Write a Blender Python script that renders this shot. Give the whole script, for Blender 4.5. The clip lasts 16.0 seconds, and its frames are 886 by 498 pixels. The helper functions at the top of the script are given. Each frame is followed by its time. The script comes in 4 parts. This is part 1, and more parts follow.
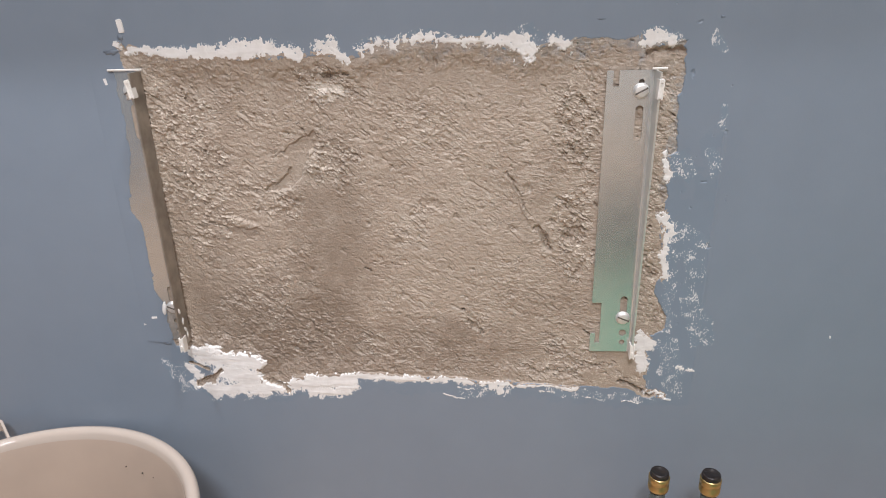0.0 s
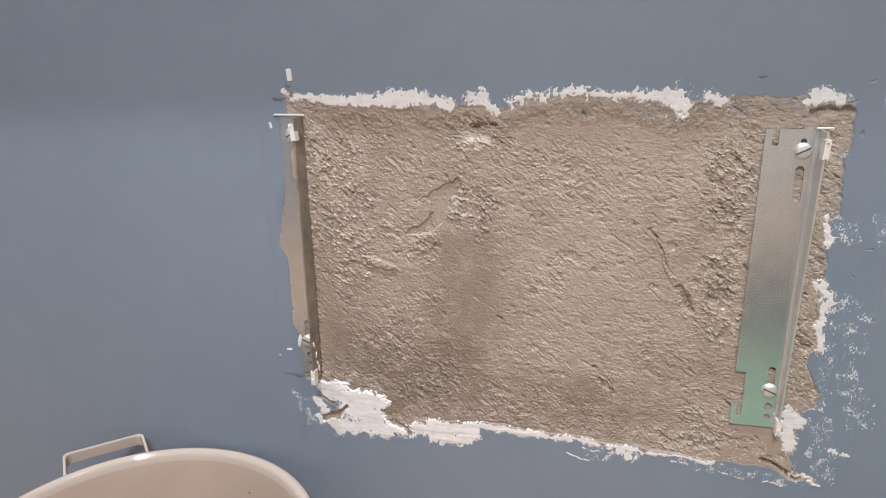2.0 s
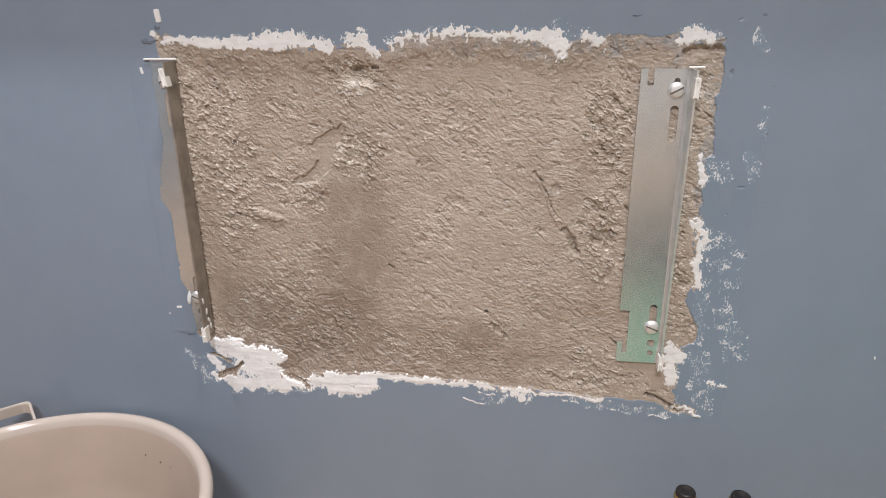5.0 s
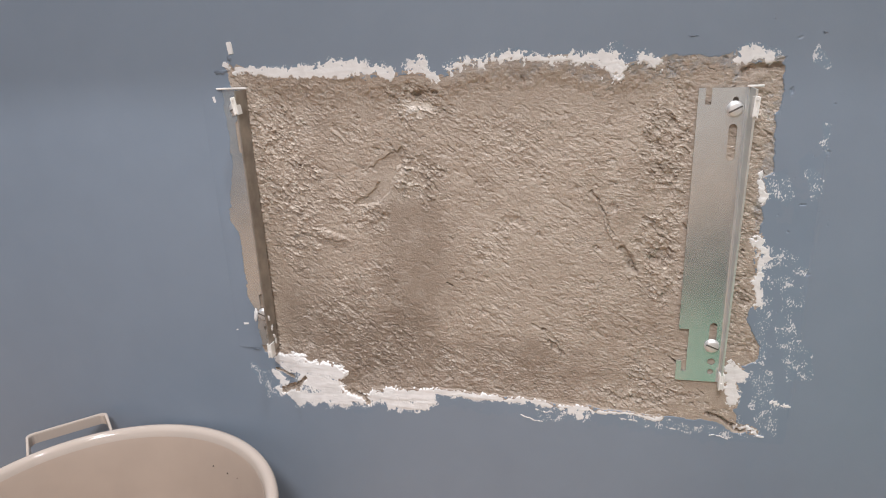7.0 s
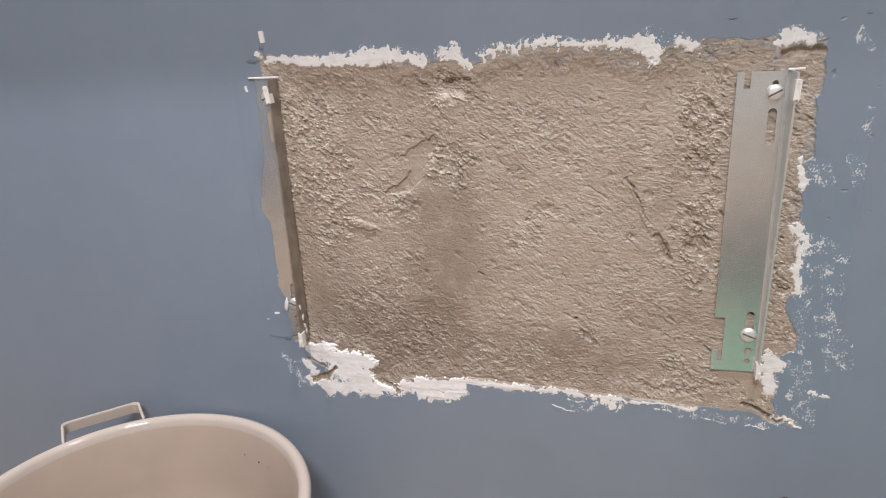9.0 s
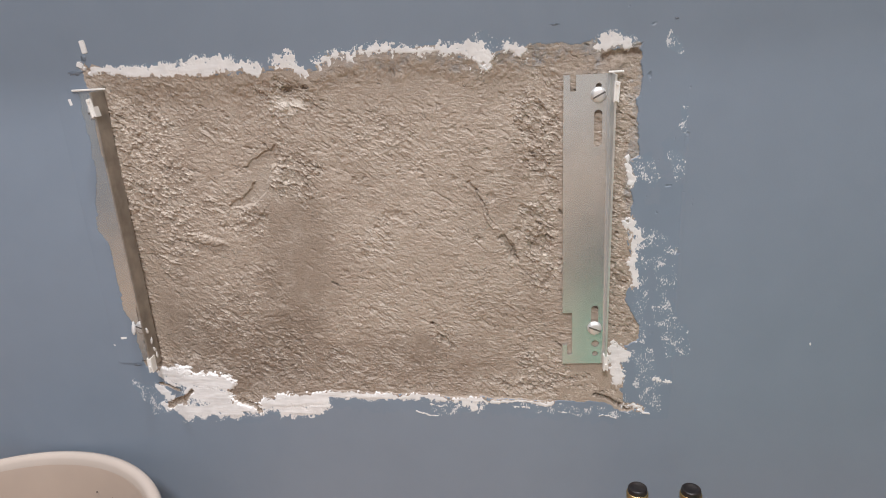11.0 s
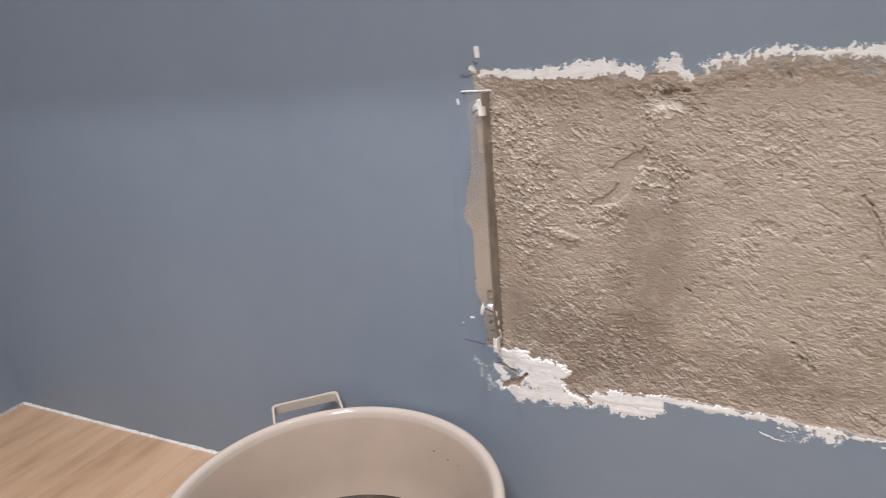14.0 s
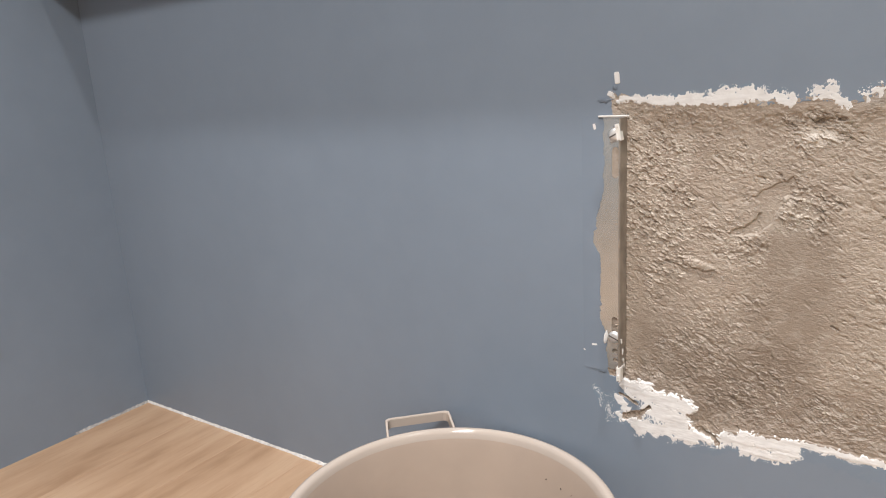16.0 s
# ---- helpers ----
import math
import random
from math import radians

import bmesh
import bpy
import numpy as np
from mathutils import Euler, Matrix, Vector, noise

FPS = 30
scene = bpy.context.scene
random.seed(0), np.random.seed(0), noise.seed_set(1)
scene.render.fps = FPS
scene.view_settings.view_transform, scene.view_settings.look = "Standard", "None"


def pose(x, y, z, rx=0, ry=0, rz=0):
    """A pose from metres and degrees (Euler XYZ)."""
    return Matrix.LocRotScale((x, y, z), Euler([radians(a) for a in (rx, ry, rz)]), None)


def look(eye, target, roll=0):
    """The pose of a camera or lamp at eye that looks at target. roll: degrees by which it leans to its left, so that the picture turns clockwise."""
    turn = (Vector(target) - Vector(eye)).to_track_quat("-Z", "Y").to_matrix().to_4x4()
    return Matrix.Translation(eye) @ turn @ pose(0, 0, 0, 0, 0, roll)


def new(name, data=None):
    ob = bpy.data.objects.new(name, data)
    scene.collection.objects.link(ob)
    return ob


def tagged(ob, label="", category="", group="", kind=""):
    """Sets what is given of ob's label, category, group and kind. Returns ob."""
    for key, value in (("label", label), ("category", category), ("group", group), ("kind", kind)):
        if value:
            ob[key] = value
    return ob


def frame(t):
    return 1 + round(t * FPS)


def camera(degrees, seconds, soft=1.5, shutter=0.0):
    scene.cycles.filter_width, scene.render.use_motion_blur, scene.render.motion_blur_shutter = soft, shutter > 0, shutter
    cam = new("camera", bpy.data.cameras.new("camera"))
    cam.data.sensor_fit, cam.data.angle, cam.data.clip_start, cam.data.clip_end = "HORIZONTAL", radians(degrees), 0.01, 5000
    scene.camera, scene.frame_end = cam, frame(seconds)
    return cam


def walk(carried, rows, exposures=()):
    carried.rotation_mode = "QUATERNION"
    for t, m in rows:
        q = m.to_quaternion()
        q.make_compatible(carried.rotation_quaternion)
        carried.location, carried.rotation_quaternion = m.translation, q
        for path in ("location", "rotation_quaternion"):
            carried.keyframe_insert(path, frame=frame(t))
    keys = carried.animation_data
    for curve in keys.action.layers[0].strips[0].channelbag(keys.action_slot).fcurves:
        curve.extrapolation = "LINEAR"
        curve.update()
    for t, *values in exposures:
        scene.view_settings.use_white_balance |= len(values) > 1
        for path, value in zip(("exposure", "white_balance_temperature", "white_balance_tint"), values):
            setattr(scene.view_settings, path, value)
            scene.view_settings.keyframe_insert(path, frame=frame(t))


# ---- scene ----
cam = camera(67.5, 16.0, 1.0, 0.2)
PATH = [
    (0, (-0.167, -0.779, 0.784), (-0.316, 1.075, 0.047), -1.7),
    (0.5, (-0.168, -0.773, 0.776), (-0.382, 1.081, 0.055), -0.7),
    (1, (-0.179, -0.782, 0.786), (-0.557, 1.096, 0.21), -2.4),
    (1.5, (-0.199, -0.798, 0.788), (-0.648, 1.076, 0.255), -1.8),
    (2, (-0.21, -0.789, 0.777), (-0.662, 1.073, 0.205), -0.9),
    (2.5, (-0.193, -0.786, 0.765), (-0.602, 1.09, 0.205), -0.3),
    (3, (-0.17, -0.781, 0.765), (-0.523, 1.097, 0.172), 0.3),
    (3.5, (-0.16, -0.784, 0.767), (-0.498, 1.095, 0.171), -0.0),
    (4, (-0.162, -0.773, 0.758), (-0.456, 1.084, 0.076), -0.2),
    (4.2, (-0.16, -0.771, 0.752), (-0.442, 1.08, 0.05), -0.4),
    (6.3, (-0.134, -0.777, 0.764), (-0.446, 1.096, 0.136), -2.0),
    (6.5, (-0.136, -0.781, 0.762), (-0.486, 1.087, 0.139), -2.4),
    (7, (-0.157, -0.79, 0.765), (-0.573, 1.062, 0.132), -2.4),
    (7.5, (-0.164, -0.797, 0.761), (-0.609, 1.043, 0.115), -1.9),
    (8, (-0.173, -0.802, 0.757), (-0.689, 1.023, 0.122), -2.9),
    (8.5, (-0.189, -0.802, 0.76), (-0.738, 1.005, 0.102), -3.5),
    (9, (-0.176, -0.794, 0.755), (-0.641, 1.042, 0.115), -3.0),
    (9.5, (-0.157, -0.785, 0.758), (-0.534, 1.073, 0.122), -3.1),
    (9.7, (-0.148, -0.782, 0.756), (-0.473, 1.083, 0.111), -2.6),
    (11.8, (-0.096, -0.775, 0.749), (-0.277, 1.116, 0.123), -3.7),
    (12, (-0.108, -0.779, 0.758), (-0.303, 1.111, 0.133), -4.0),
    (12.5, (-0.116, -0.781, 0.76), (-0.378, 1.103, 0.141), -3.9),
    (13, (-0.131, -0.783, 0.759), (-0.425, 1.092, 0.128), -3.5),
    (13.5, (-0.174, -0.792, 0.774), (-0.691, 1.028, 0.125), -5.1),
    (14, (-0.251, -0.827, 0.774), (-1.109, 0.874, 0.165), -4.7),
    (14.5, (-0.274, -0.851, 0.772), (-1.22, 0.814, 0.195), -4.6),
    (15, (-0.28, -0.858, 0.778), (-1.317, 0.758, 0.219), -6.3),
    (15.5, (-0.297, -0.883, 0.767), (-1.425, 0.697, 0.286), -4.1),
    (16, (-0.29, -0.872, 0.752), (-1.389, 0.731, 0.28), -3.4),
]
walk(cam, [(t, look(eye, target, roll)) for t, eye, target, roll in PATH],
     [(0, -0.20, 6080, 12), (12.8, -0.23, 6080, 12), (14.5, -0.15, 6100, 11), (15.5, -0.05, 6250, 10), (16, -0.05, 6300, 10)])

# ---- light ----
scene.view_settings.exposure = 0.0
world = bpy.data.worlds.new("room_air")
scene.world = world
world.use_nodes = True
world.node_tree.nodes["Background"].inputs[0].default_value = (0.9, 0.95, 1.0, 1)
world.node_tree.nodes["Background"].inputs[1].default_value = 0.02


def ceiling_spot(x, y, watts, cone):
    data = bpy.data.lights.new("downlight", "SPOT")
    data.energy, data.spot_size, data.spot_blend = watts, radians(cone), 1.0
    data.shadow_soft_size, data.color = 0.05, (1.0, 0.955, 0.92)
    ob = new("downlight", data)
    ob.matrix_world = look((x, y, 2.57), (x, y + 0.10, 0))
    return ob


ceiling_spot(-1.00, -0.505, 142, 70)
ceiling_spot(0.14, -0.525, 100, 92)
main = bpy.data.lights.new("ceiling_panel_light", "AREA")
main.shape, main.size, main.energy, main.color = "DISK", 0.6, 72, (1.0, 0.955, 0.92)
main.spread = radians(165)
new("ceiling_panel_light", main).matrix_world = look((-0.25, -1.90, 2.56), (-0.25, -1.90, 0))

# ---- materials ----


def material(name):
    m = bpy.data.materials.new(name)
    m.use_nodes = True
    nt = m.node_tree
    return m, nt, nt.nodes["Principled BSDF"]


def node(nt, kind, **sets):
    n = nt.nodes.new(kind)
    for key, value in sets.items():
        n.inputs[key.replace("_", " ")].default_value = value
    return n


def coords(nt, scale=(1, 1, 1), rot=(0, 0, 0)):
    tc = nt.nodes.new("ShaderNodeTexCoord")
    mp = nt.nodes.new("ShaderNodeMapping")
    mp.inputs["Scale"].default_value, mp.inputs["Rotation"].default_value = scale, rot
    nt.links.new(tc.outputs["Object"], mp.inputs["Vector"])
    return mp.outputs["Vector"]


def noise_tex(nt, vec, scale, detail=4.0, rough=0.55):
    n = node(nt, "ShaderNodeTexNoise", Scale=scale, Detail=detail, Roughness=rough)
    nt.links.new(vec, n.inputs["Vector"])
    return n.outputs["Fac"]


def ramp(nt, fac, stops):
    r = nt.nodes.new("ShaderNodeValToRGB")
    els = r.color_ramp.elements
    for i, (p, c) in enumerate(stops):
        e = els[i] if i < 2 else els.new(p)
        e.position, e.color = p, (*c, 1)
    nt.links.new(fac, r.inputs["Fac"])
    return r.outputs["Color"]


def blend(nt, fac, a, b, mode="MIX"):
    n = nt.nodes.new("ShaderNodeMix")
    n.data_type, n.blend_type = "RGBA", mode
    for sock, v in ((n.inputs[0], fac), (n.inputs[6], a), (n.inputs[7], b)):
        if hasattr(v, "links"):
            nt.links.new(v, sock)
        elif isinstance(v, tuple):
            sock.default_value = (*v, 1)
        else:
            sock.default_value = v
    return n.outputs[2]


def bump(nt, bsdf, height, strength, distance, after=None):
    b = nt.nodes.new("ShaderNodeBump")
    b.inputs["Strength"].default_value, b.inputs["Distance"].default_value = strength, distance
    nt.links.new(height, b.inputs["Height"])
    if after:
        nt.links.new(after, b.inputs["Normal"])
    nt.links.new(b.outputs["Normal"], bsdf.inputs["Normal"])
    return b.outputs["Normal"]


def painted(name, base, spread=0.06, rough=0.42):
    m, nt, p = material(name)
    v = coords(nt)
    big = noise_tex(nt, v, 2.3, 3)
    mid = noise_tex(nt, v, 17, 4)
    lo, hi = [tuple(c * (1 + s) for c in base) for s in (-spread, spread)]
    c = blend(nt, 0.35, ramp(nt, big, [(0.3, lo), (0.7, hi)]), ramp(nt, mid, [(0.3, lo), (0.7, hi)]))
    nt.links.new(c, p.inputs["Base Color"])
    r = nt.nodes.new("ShaderNodeMapRange")
    r.inputs["To Min"].default_value, r.inputs["To Max"].default_value = rough - 0.05, rough + 0.1
    nt.links.new(mid, r.inputs["Value"])
    nt.links.new(r.outputs["Result"], p.inputs["Roughness"])
    n1 = bump(nt, p, noise_tex(nt, v, 420, 2), 0.10, 0.0008)
    bump(nt, p, noise_tex(nt, v, 9, 3), 0.10, 0.006, n1)
    return m


BLUE = painted("blue_wall_paint", (0.208, 0.2535, 0.3130))
COAT = painted("blue_paint_second_coat", (0.1985, 0.2490, 0.3120), 0.07, 0.45)
PALE = painted("pale_wall_paint", (0.72, 0.70, 0.67), 0.03, 0.6)
CEIL = painted("white_ceiling_paint", (0.78, 0.78, 0.76), 0.03, 0.7)


def plaster_material():
    m, nt, p = material("bare_cement_plaster")
    v = coords(nt)
    big = noise_tex(nt, v, 7, 5, 0.6)
    mid = noise_tex(nt, v, 38, 6, 0.65)
    fine = noise_tex(nt, v, 260, 4, 0.7)
    c = ramp(nt, big, [(0.32, (0.315, 0.252, 0.198)), (0.52, (0.402, 0.333, 0.268)), (0.70, (0.450, 0.378, 0.309))])
    c = blend(nt, 0.28, c, ramp(nt, mid, [(0.28, (0.255, 0.202, 0.157)), (0.52, (0.425, 0.353, 0.285)), (0.78, (0.51, 0.44, 0.37))]))
    c = blend(nt, 0.20, c, ramp(nt, fine, [(0.35, (0.20, 0.155, 0.12)), (0.62, (0.42, 0.36, 0.30))]))
    c = blend(nt, ramp(nt, noise_tex(nt, v, 95, 3), [(0.66, (0, 0, 0)), (0.78, (0.6, 0.6, 0.6))]), c, (0.56, 0.51, 0.45))
    # a dark stain band and other darker and paler areas: centre, stretch and strength
    warp = node(nt, "ShaderNodeTexNoise", Scale=16.0, Detail=4.0)
    nt.links.new(v, warp.inputs["Vector"])
    for place, stretch, turn, tint, amount in (((-0.378, 0, 0.490), (17, 1, 7.0), -0.24, (0.235, 0.187, 0.145), 0.58), ((-0.455, 0, 0.352), (8, 1, 13), 0.0, (0.215, 0.168, 0.128), 0.72),
                                               ((-0.226, 0, 0.352), (30, 1, 30), 0.0, (0.215, 0.170, 0.132), 0.60), ((-0.33, 0, 0.315), (4.2, 1, 17), 0.0, (0.235, 0.186, 0.146), 0.55), ((-0.53, 0, 0.40), (22, 1, 11), 0.0, (0.23, 0.185, 0.145), 0.45),
                                               ((-0.20, 0, 0.47), (8, 1, 8), 0.0, (0.43, 0.365, 0.30), 0.45), ((-0.385, 0, 0.580), (32, 1, 34), 0.0, (0.50, 0.44, 0.37), 0.35),
                                               ((-0.363, 0, 0.672), (42, 1, 75), 0.0, (0.64, 0.58, 0.51), 0.85)):
        off = nt.nodes.new("ShaderNodeVectorMath")
        off.operation = "SUBTRACT"
        off.inputs[1].default_value = place
        nt.links.new(v, off.inputs[0])
        turned = nt.nodes.new("ShaderNodeMapping")
        turned.inputs["Rotation"].default_value = (0, turn, 0)
        turned.inputs["Scale"].default_value = stretch
        nt.links.new(off.outputs[0], turned.inputs["Vector"])
        size = nt.nodes.new("ShaderNodeVectorMath")
        size.operation = "LENGTH"
        nt.links.new(turned.outputs["Vector"], size.inputs[0])
        shift = nt.nodes.new("ShaderNodeMath")
        shift.operation = "MULTIPLY_ADD"
        shift.inputs[1].default_value = 1.3
        nt.links.new(warp.outputs["Fac"], shift.inputs[0])
        nt.links.new(size.outputs["Value"], shift.inputs[2])
        rng = nt.nodes.new("ShaderNodeMapRange")
        rng.interpolation_type = "SMOOTHSTEP"
        rng.inputs["From Min"].default_value, rng.inputs["From Max"].default_value = 1.15, 1.85
        rng.inputs["To Min"].default_value, rng.inputs["To Max"].default_value = amount, 0.0
        nt.links.new(shift.outputs[0], rng.inputs["Value"])
        c = blend(nt, rng.outputs["Result"], c, tint)
    n1 = bump(nt, p, mid, 0.12, 0.003)
    # thin trowel threads in the east, broken crust in the west
    split = nt.nodes.new("ShaderNodeSeparateXYZ")
    nt.links.new(v, split.inputs[0])
    side = nt.nodes.new("ShaderNodeMapRange")
    side.interpolation_type = "SMOOTHSTEP"
    side.inputs["From Min"].default_value, side.inputs["From Max"].default_value = -0.46, -0.28
    nt.links.new(split.outputs[0], side.inputs["Value"])

    def crease(vec, scale, detail):
        f = noise_tex(nt, vec, scale, detail, 0.5)
        a = nt.nodes.new("ShaderNodeMath")
        a.operation = "SUBTRACT"
        a.inputs[1].default_value = 0.5
        nt.links.new(f, a.inputs[0])
        b = nt.nodes.new("ShaderNodeMath")
        b.operation = "ABSOLUTE"
        nt.links.new(a.outputs[0], b.inputs[0])
        r = nt.nodes.new("ShaderNodeMapRange")
        r.inputs["From Min"].default_value, r.inputs["From Max"].default_value = 0.0, 0.16
        r.inputs["To Min"].default_value, r.inputs["To Max"].default_value = 1.0, 0.0
        nt.links.new(b.outputs[0], r.inputs["Value"])
        return r.outputs["Result"]

    threads = crease(coords(nt, (0.30, 1, 1), (0, 0.12, 0)), 300, 2.0)
    crust = crease(coords(nt, (0.75, 1, 1), (0, -0.35, 0)), 190, 4.0)
    both = blend(nt, side.outputs["Result"], crust, threads)
    worn = blend(nt, ramp(nt, noise_tex(nt, v, 24, 3), [(0.40, (0, 0, 0)), (0.62, (1, 1, 1))]), (0.5, 0.5, 0.5), both)
    n2 = bump(nt, p, worn, 0.30, 0.0011, n1)
    # loose crumbs stuck to the surface, thick in the west and thin elsewhere

    def crumbs_at(scale, turn, keep):
        vo = node(nt, "ShaderNodeTexVoronoi", Scale=scale, Randomness=1.0)
        shove = node(nt, "ShaderNodeTexNoise", Scale=130.0, Detail=3.0, Roughness=0.65)
        nt.links.new(v, shove.inputs["Vector"])
        aside = nt.nodes.new("ShaderNodeVectorMath")
        aside.operation = "MULTIPLY_ADD"
        aside.inputs[1].default_value = (0.022, 0.0, 0.022)
        nt.links.new(shove.outputs["Color"], aside.inputs[0])
        nt.links.new(coords(nt, (0.55, 1, 1.15), (0, turn, 0)), aside.inputs[2])
        nt.links.new(aside.outputs[0], vo.inputs["Vector"])
        r = nt.nodes.new("ShaderNodeMapRange")
        r.inputs["From Min"].default_value, r.inputs["From Max"].default_value = 0.06, 0.30
        r.inputs["To Min"].default_value, r.inputs["To Max"].default_value = 1.0, 0.0
        nt.links.new(vo.outputs["Distance"], r.inputs["Value"])
        pick = nt.nodes.new("ShaderNodeMath")
        pick.operation = "GREATER_THAN"
        pick.inputs[1].default_value = keep
        col = nt.nodes.new("ShaderNodeSeparateXYZ")
        nt.links.new(vo.outputs["Color"], col.inputs[0])
        nt.links.new(col.outputs[0], pick.inputs[0])
        k = nt.nodes.new("ShaderNodeMath")
        k.operation = "MULTIPLY"
        nt.links.new(r.outputs["Result"], k.inputs[0])
        nt.links.new(pick.outputs[0], k.inputs[1])
        return k.outputs[0]

    spots = ramp(nt, noise_tex(nt, v, 19, 4, 0.6), [(0.50, (0, 0, 0)), (0.60, (1, 1, 1))])
    bits = blend(nt, side.outputs["Result"], crumbs_at(175, 0.6, 0.42), crumbs_at(160, 0.6, 0.72))
    bits = blend(nt, 1.0, bits, spots, "MULTIPLY")
    n2 = bump(nt, p, bits, 0.8, 0.0022, n2)
    c = blend(nt, blend(nt, 1.0, bits, (0.35, 0.35, 0.35), "MULTIPLY"), c, (0.58, 0.52, 0.45))
    # crust ridges tinted paler, their highlights put into the colour
    pale = nt.nodes.new("ShaderNodeMath")
    pale.operation = "MULTIPLY"
    nt.links.new(crust, pale.inputs[0])
    nt.links.new(ramp(nt, noise_tex(nt, v, 46, 4), [(0.50, (0, 0, 0)), (0.68, (0.32, 0.32, 0.32))]), pale.inputs[1])
    c = blend(nt, pale.outputs[0], c, (0.60, 0.54, 0.47))
    # broken crust: glints of lit facets painted pale over slightly raised flakes
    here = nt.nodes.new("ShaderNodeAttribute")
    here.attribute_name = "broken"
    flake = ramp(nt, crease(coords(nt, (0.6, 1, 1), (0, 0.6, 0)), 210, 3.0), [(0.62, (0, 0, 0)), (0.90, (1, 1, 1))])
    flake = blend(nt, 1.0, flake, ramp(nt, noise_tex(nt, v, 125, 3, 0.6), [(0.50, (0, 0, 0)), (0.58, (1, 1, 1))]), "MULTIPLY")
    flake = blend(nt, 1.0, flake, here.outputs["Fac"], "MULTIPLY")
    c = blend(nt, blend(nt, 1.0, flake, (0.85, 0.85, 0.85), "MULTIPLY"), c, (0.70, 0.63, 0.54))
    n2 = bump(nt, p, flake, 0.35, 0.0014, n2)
    # grey paint dust and broken skim along the rim
    rim = nt.nodes.new("ShaderNodeAttribute")
    rim.attribute_name = "rim"
    dusty = ramp(nt, noise_tex(nt, v, 70, 5, 0.65), [(0.36, (0.1, 0.1, 0.1)), (0.60, (0.85, 0.85, 0.85))])
    c = blend(nt, blend(nt, 1.0, dusty, rim.outputs["Fac"], "MULTIPLY"), c, ramp(nt, noise_tex(nt, v, 150, 3), [(0.35, (0.22, 0.235, 0.25)), (0.65, (0.40, 0.395, 0.385))]))
    nt.links.new(c, p.inputs["Base Color"])
    p.inputs["Roughness"].default_value = 0.38
    n2 = bump(nt, p, fine, 0.65, 0.0015, n2)
    bump(nt, p, noise_tex(nt, coords(nt, (0.6, 1, 1), (0, 0.5, 0)), 620, 3, 0.6), 0.55, 0.0009, n2)
    return m


PLASTER = plaster_material()


def putty_material():
    m, nt, p = material("white_putty")
    v = coords(nt, (1, 1, 1))
    n = noise_tex(nt, v, 60, 5)
    nt.links.new(ramp(nt, n, [(0.3, (0.70, 0.685, 0.67)), (0.6, (0.80, 0.79, 0.775))]), p.inputs["Base Color"])
    p.inputs["Roughness"].default_value = 0.75
    bump(nt, p, noise_tex(nt, coords(nt, (1, 1, 5)), 70, 4), 0.18, 0.0012)
    return m


PUTTY = putty_material()


def splashed_material():
    m, nt, p = material("blue_paint_with_putty_spatter")
    v = coords(nt)
    clumps = noise_tex(nt, v, 85, 2)
    dots = noise_tex(nt, coords(nt, (1, 1, 0.6)), 560, 2, 0.6)
    add = nt.nodes.new("ShaderNodeMath")
    add.operation = "MULTIPLY_ADD"
    add.inputs[1].default_value = 0.9
    nt.links.new(clumps, add.inputs[0])
    nt.links.new(dots, add.inputs[2])
    rng = nt.nodes.new("ShaderNodeMapRange")
    rng.inputs["From Min"].default_value, rng.inputs["From Max"].default_value = 1.035, 1.085
    nt.links.new(add.outputs[0], rng.inputs["Value"])
    base = ramp(nt, noise_tex(nt, v, 17, 4), [(0.3, (0.187, 0.240, 0.300)), (0.7, (0.210, 0.270, 0.337))])
    nt.links.new(blend(nt, rng.outputs["Result"], base, (0.64, 0.65, 0.67)), p.inputs["Base Color"])
    p.inputs["Roughness"].default_value = 0.5
    bump(nt, p, rng.outputs["Result"], 0.4, 0.0006)
    return m


SPLASHED = splashed_material()


def zinc_material():
    m, nt, p = material("galvanised_steel")
    v = coords(nt)
    s = noise_tex(nt, v, 45, 5)
    nt.links.new(ramp(nt, s, [(0.25, (0.62, 0.655, 0.655)), (0.75, (0.72, 0.75, 0.75))]), p.inputs["Base Color"])
    p.inputs["Metallic"].default_value = 0.82
    r = nt.nodes.new("ShaderNodeMapRange")
    r.inputs["To Min"].default_value, r.inputs["To Max"].default_value = 0.21, 0.27
    nt.links.new(s, r.inputs["Value"])
    nt.links.new(r.outputs["Result"], p.inputs["Roughness"])
    return m


ZINC = zinc_material()


def simple(name, base, rough, metal=0.0, var=0.08, scale=60, relief=0.05, coat=0.0):
    m, nt, p = material(name)
    v = coords(nt)
    n = noise_tex(nt, v, scale, 4)
    lo, hi = [tuple(c * (1 + s) for c in base) for s in (-var, var)]
    nt.links.new(ramp(nt, n, [(0.3, lo), (0.7, hi)]), p.inputs["Base Color"])
    p.inputs["Roughness"].default_value, p.inputs["Metallic"].default_value = rough, metal
    p.inputs["Coat Weight"].default_value = coat
    bump(nt, p, n, relief, 0.001)
    return m


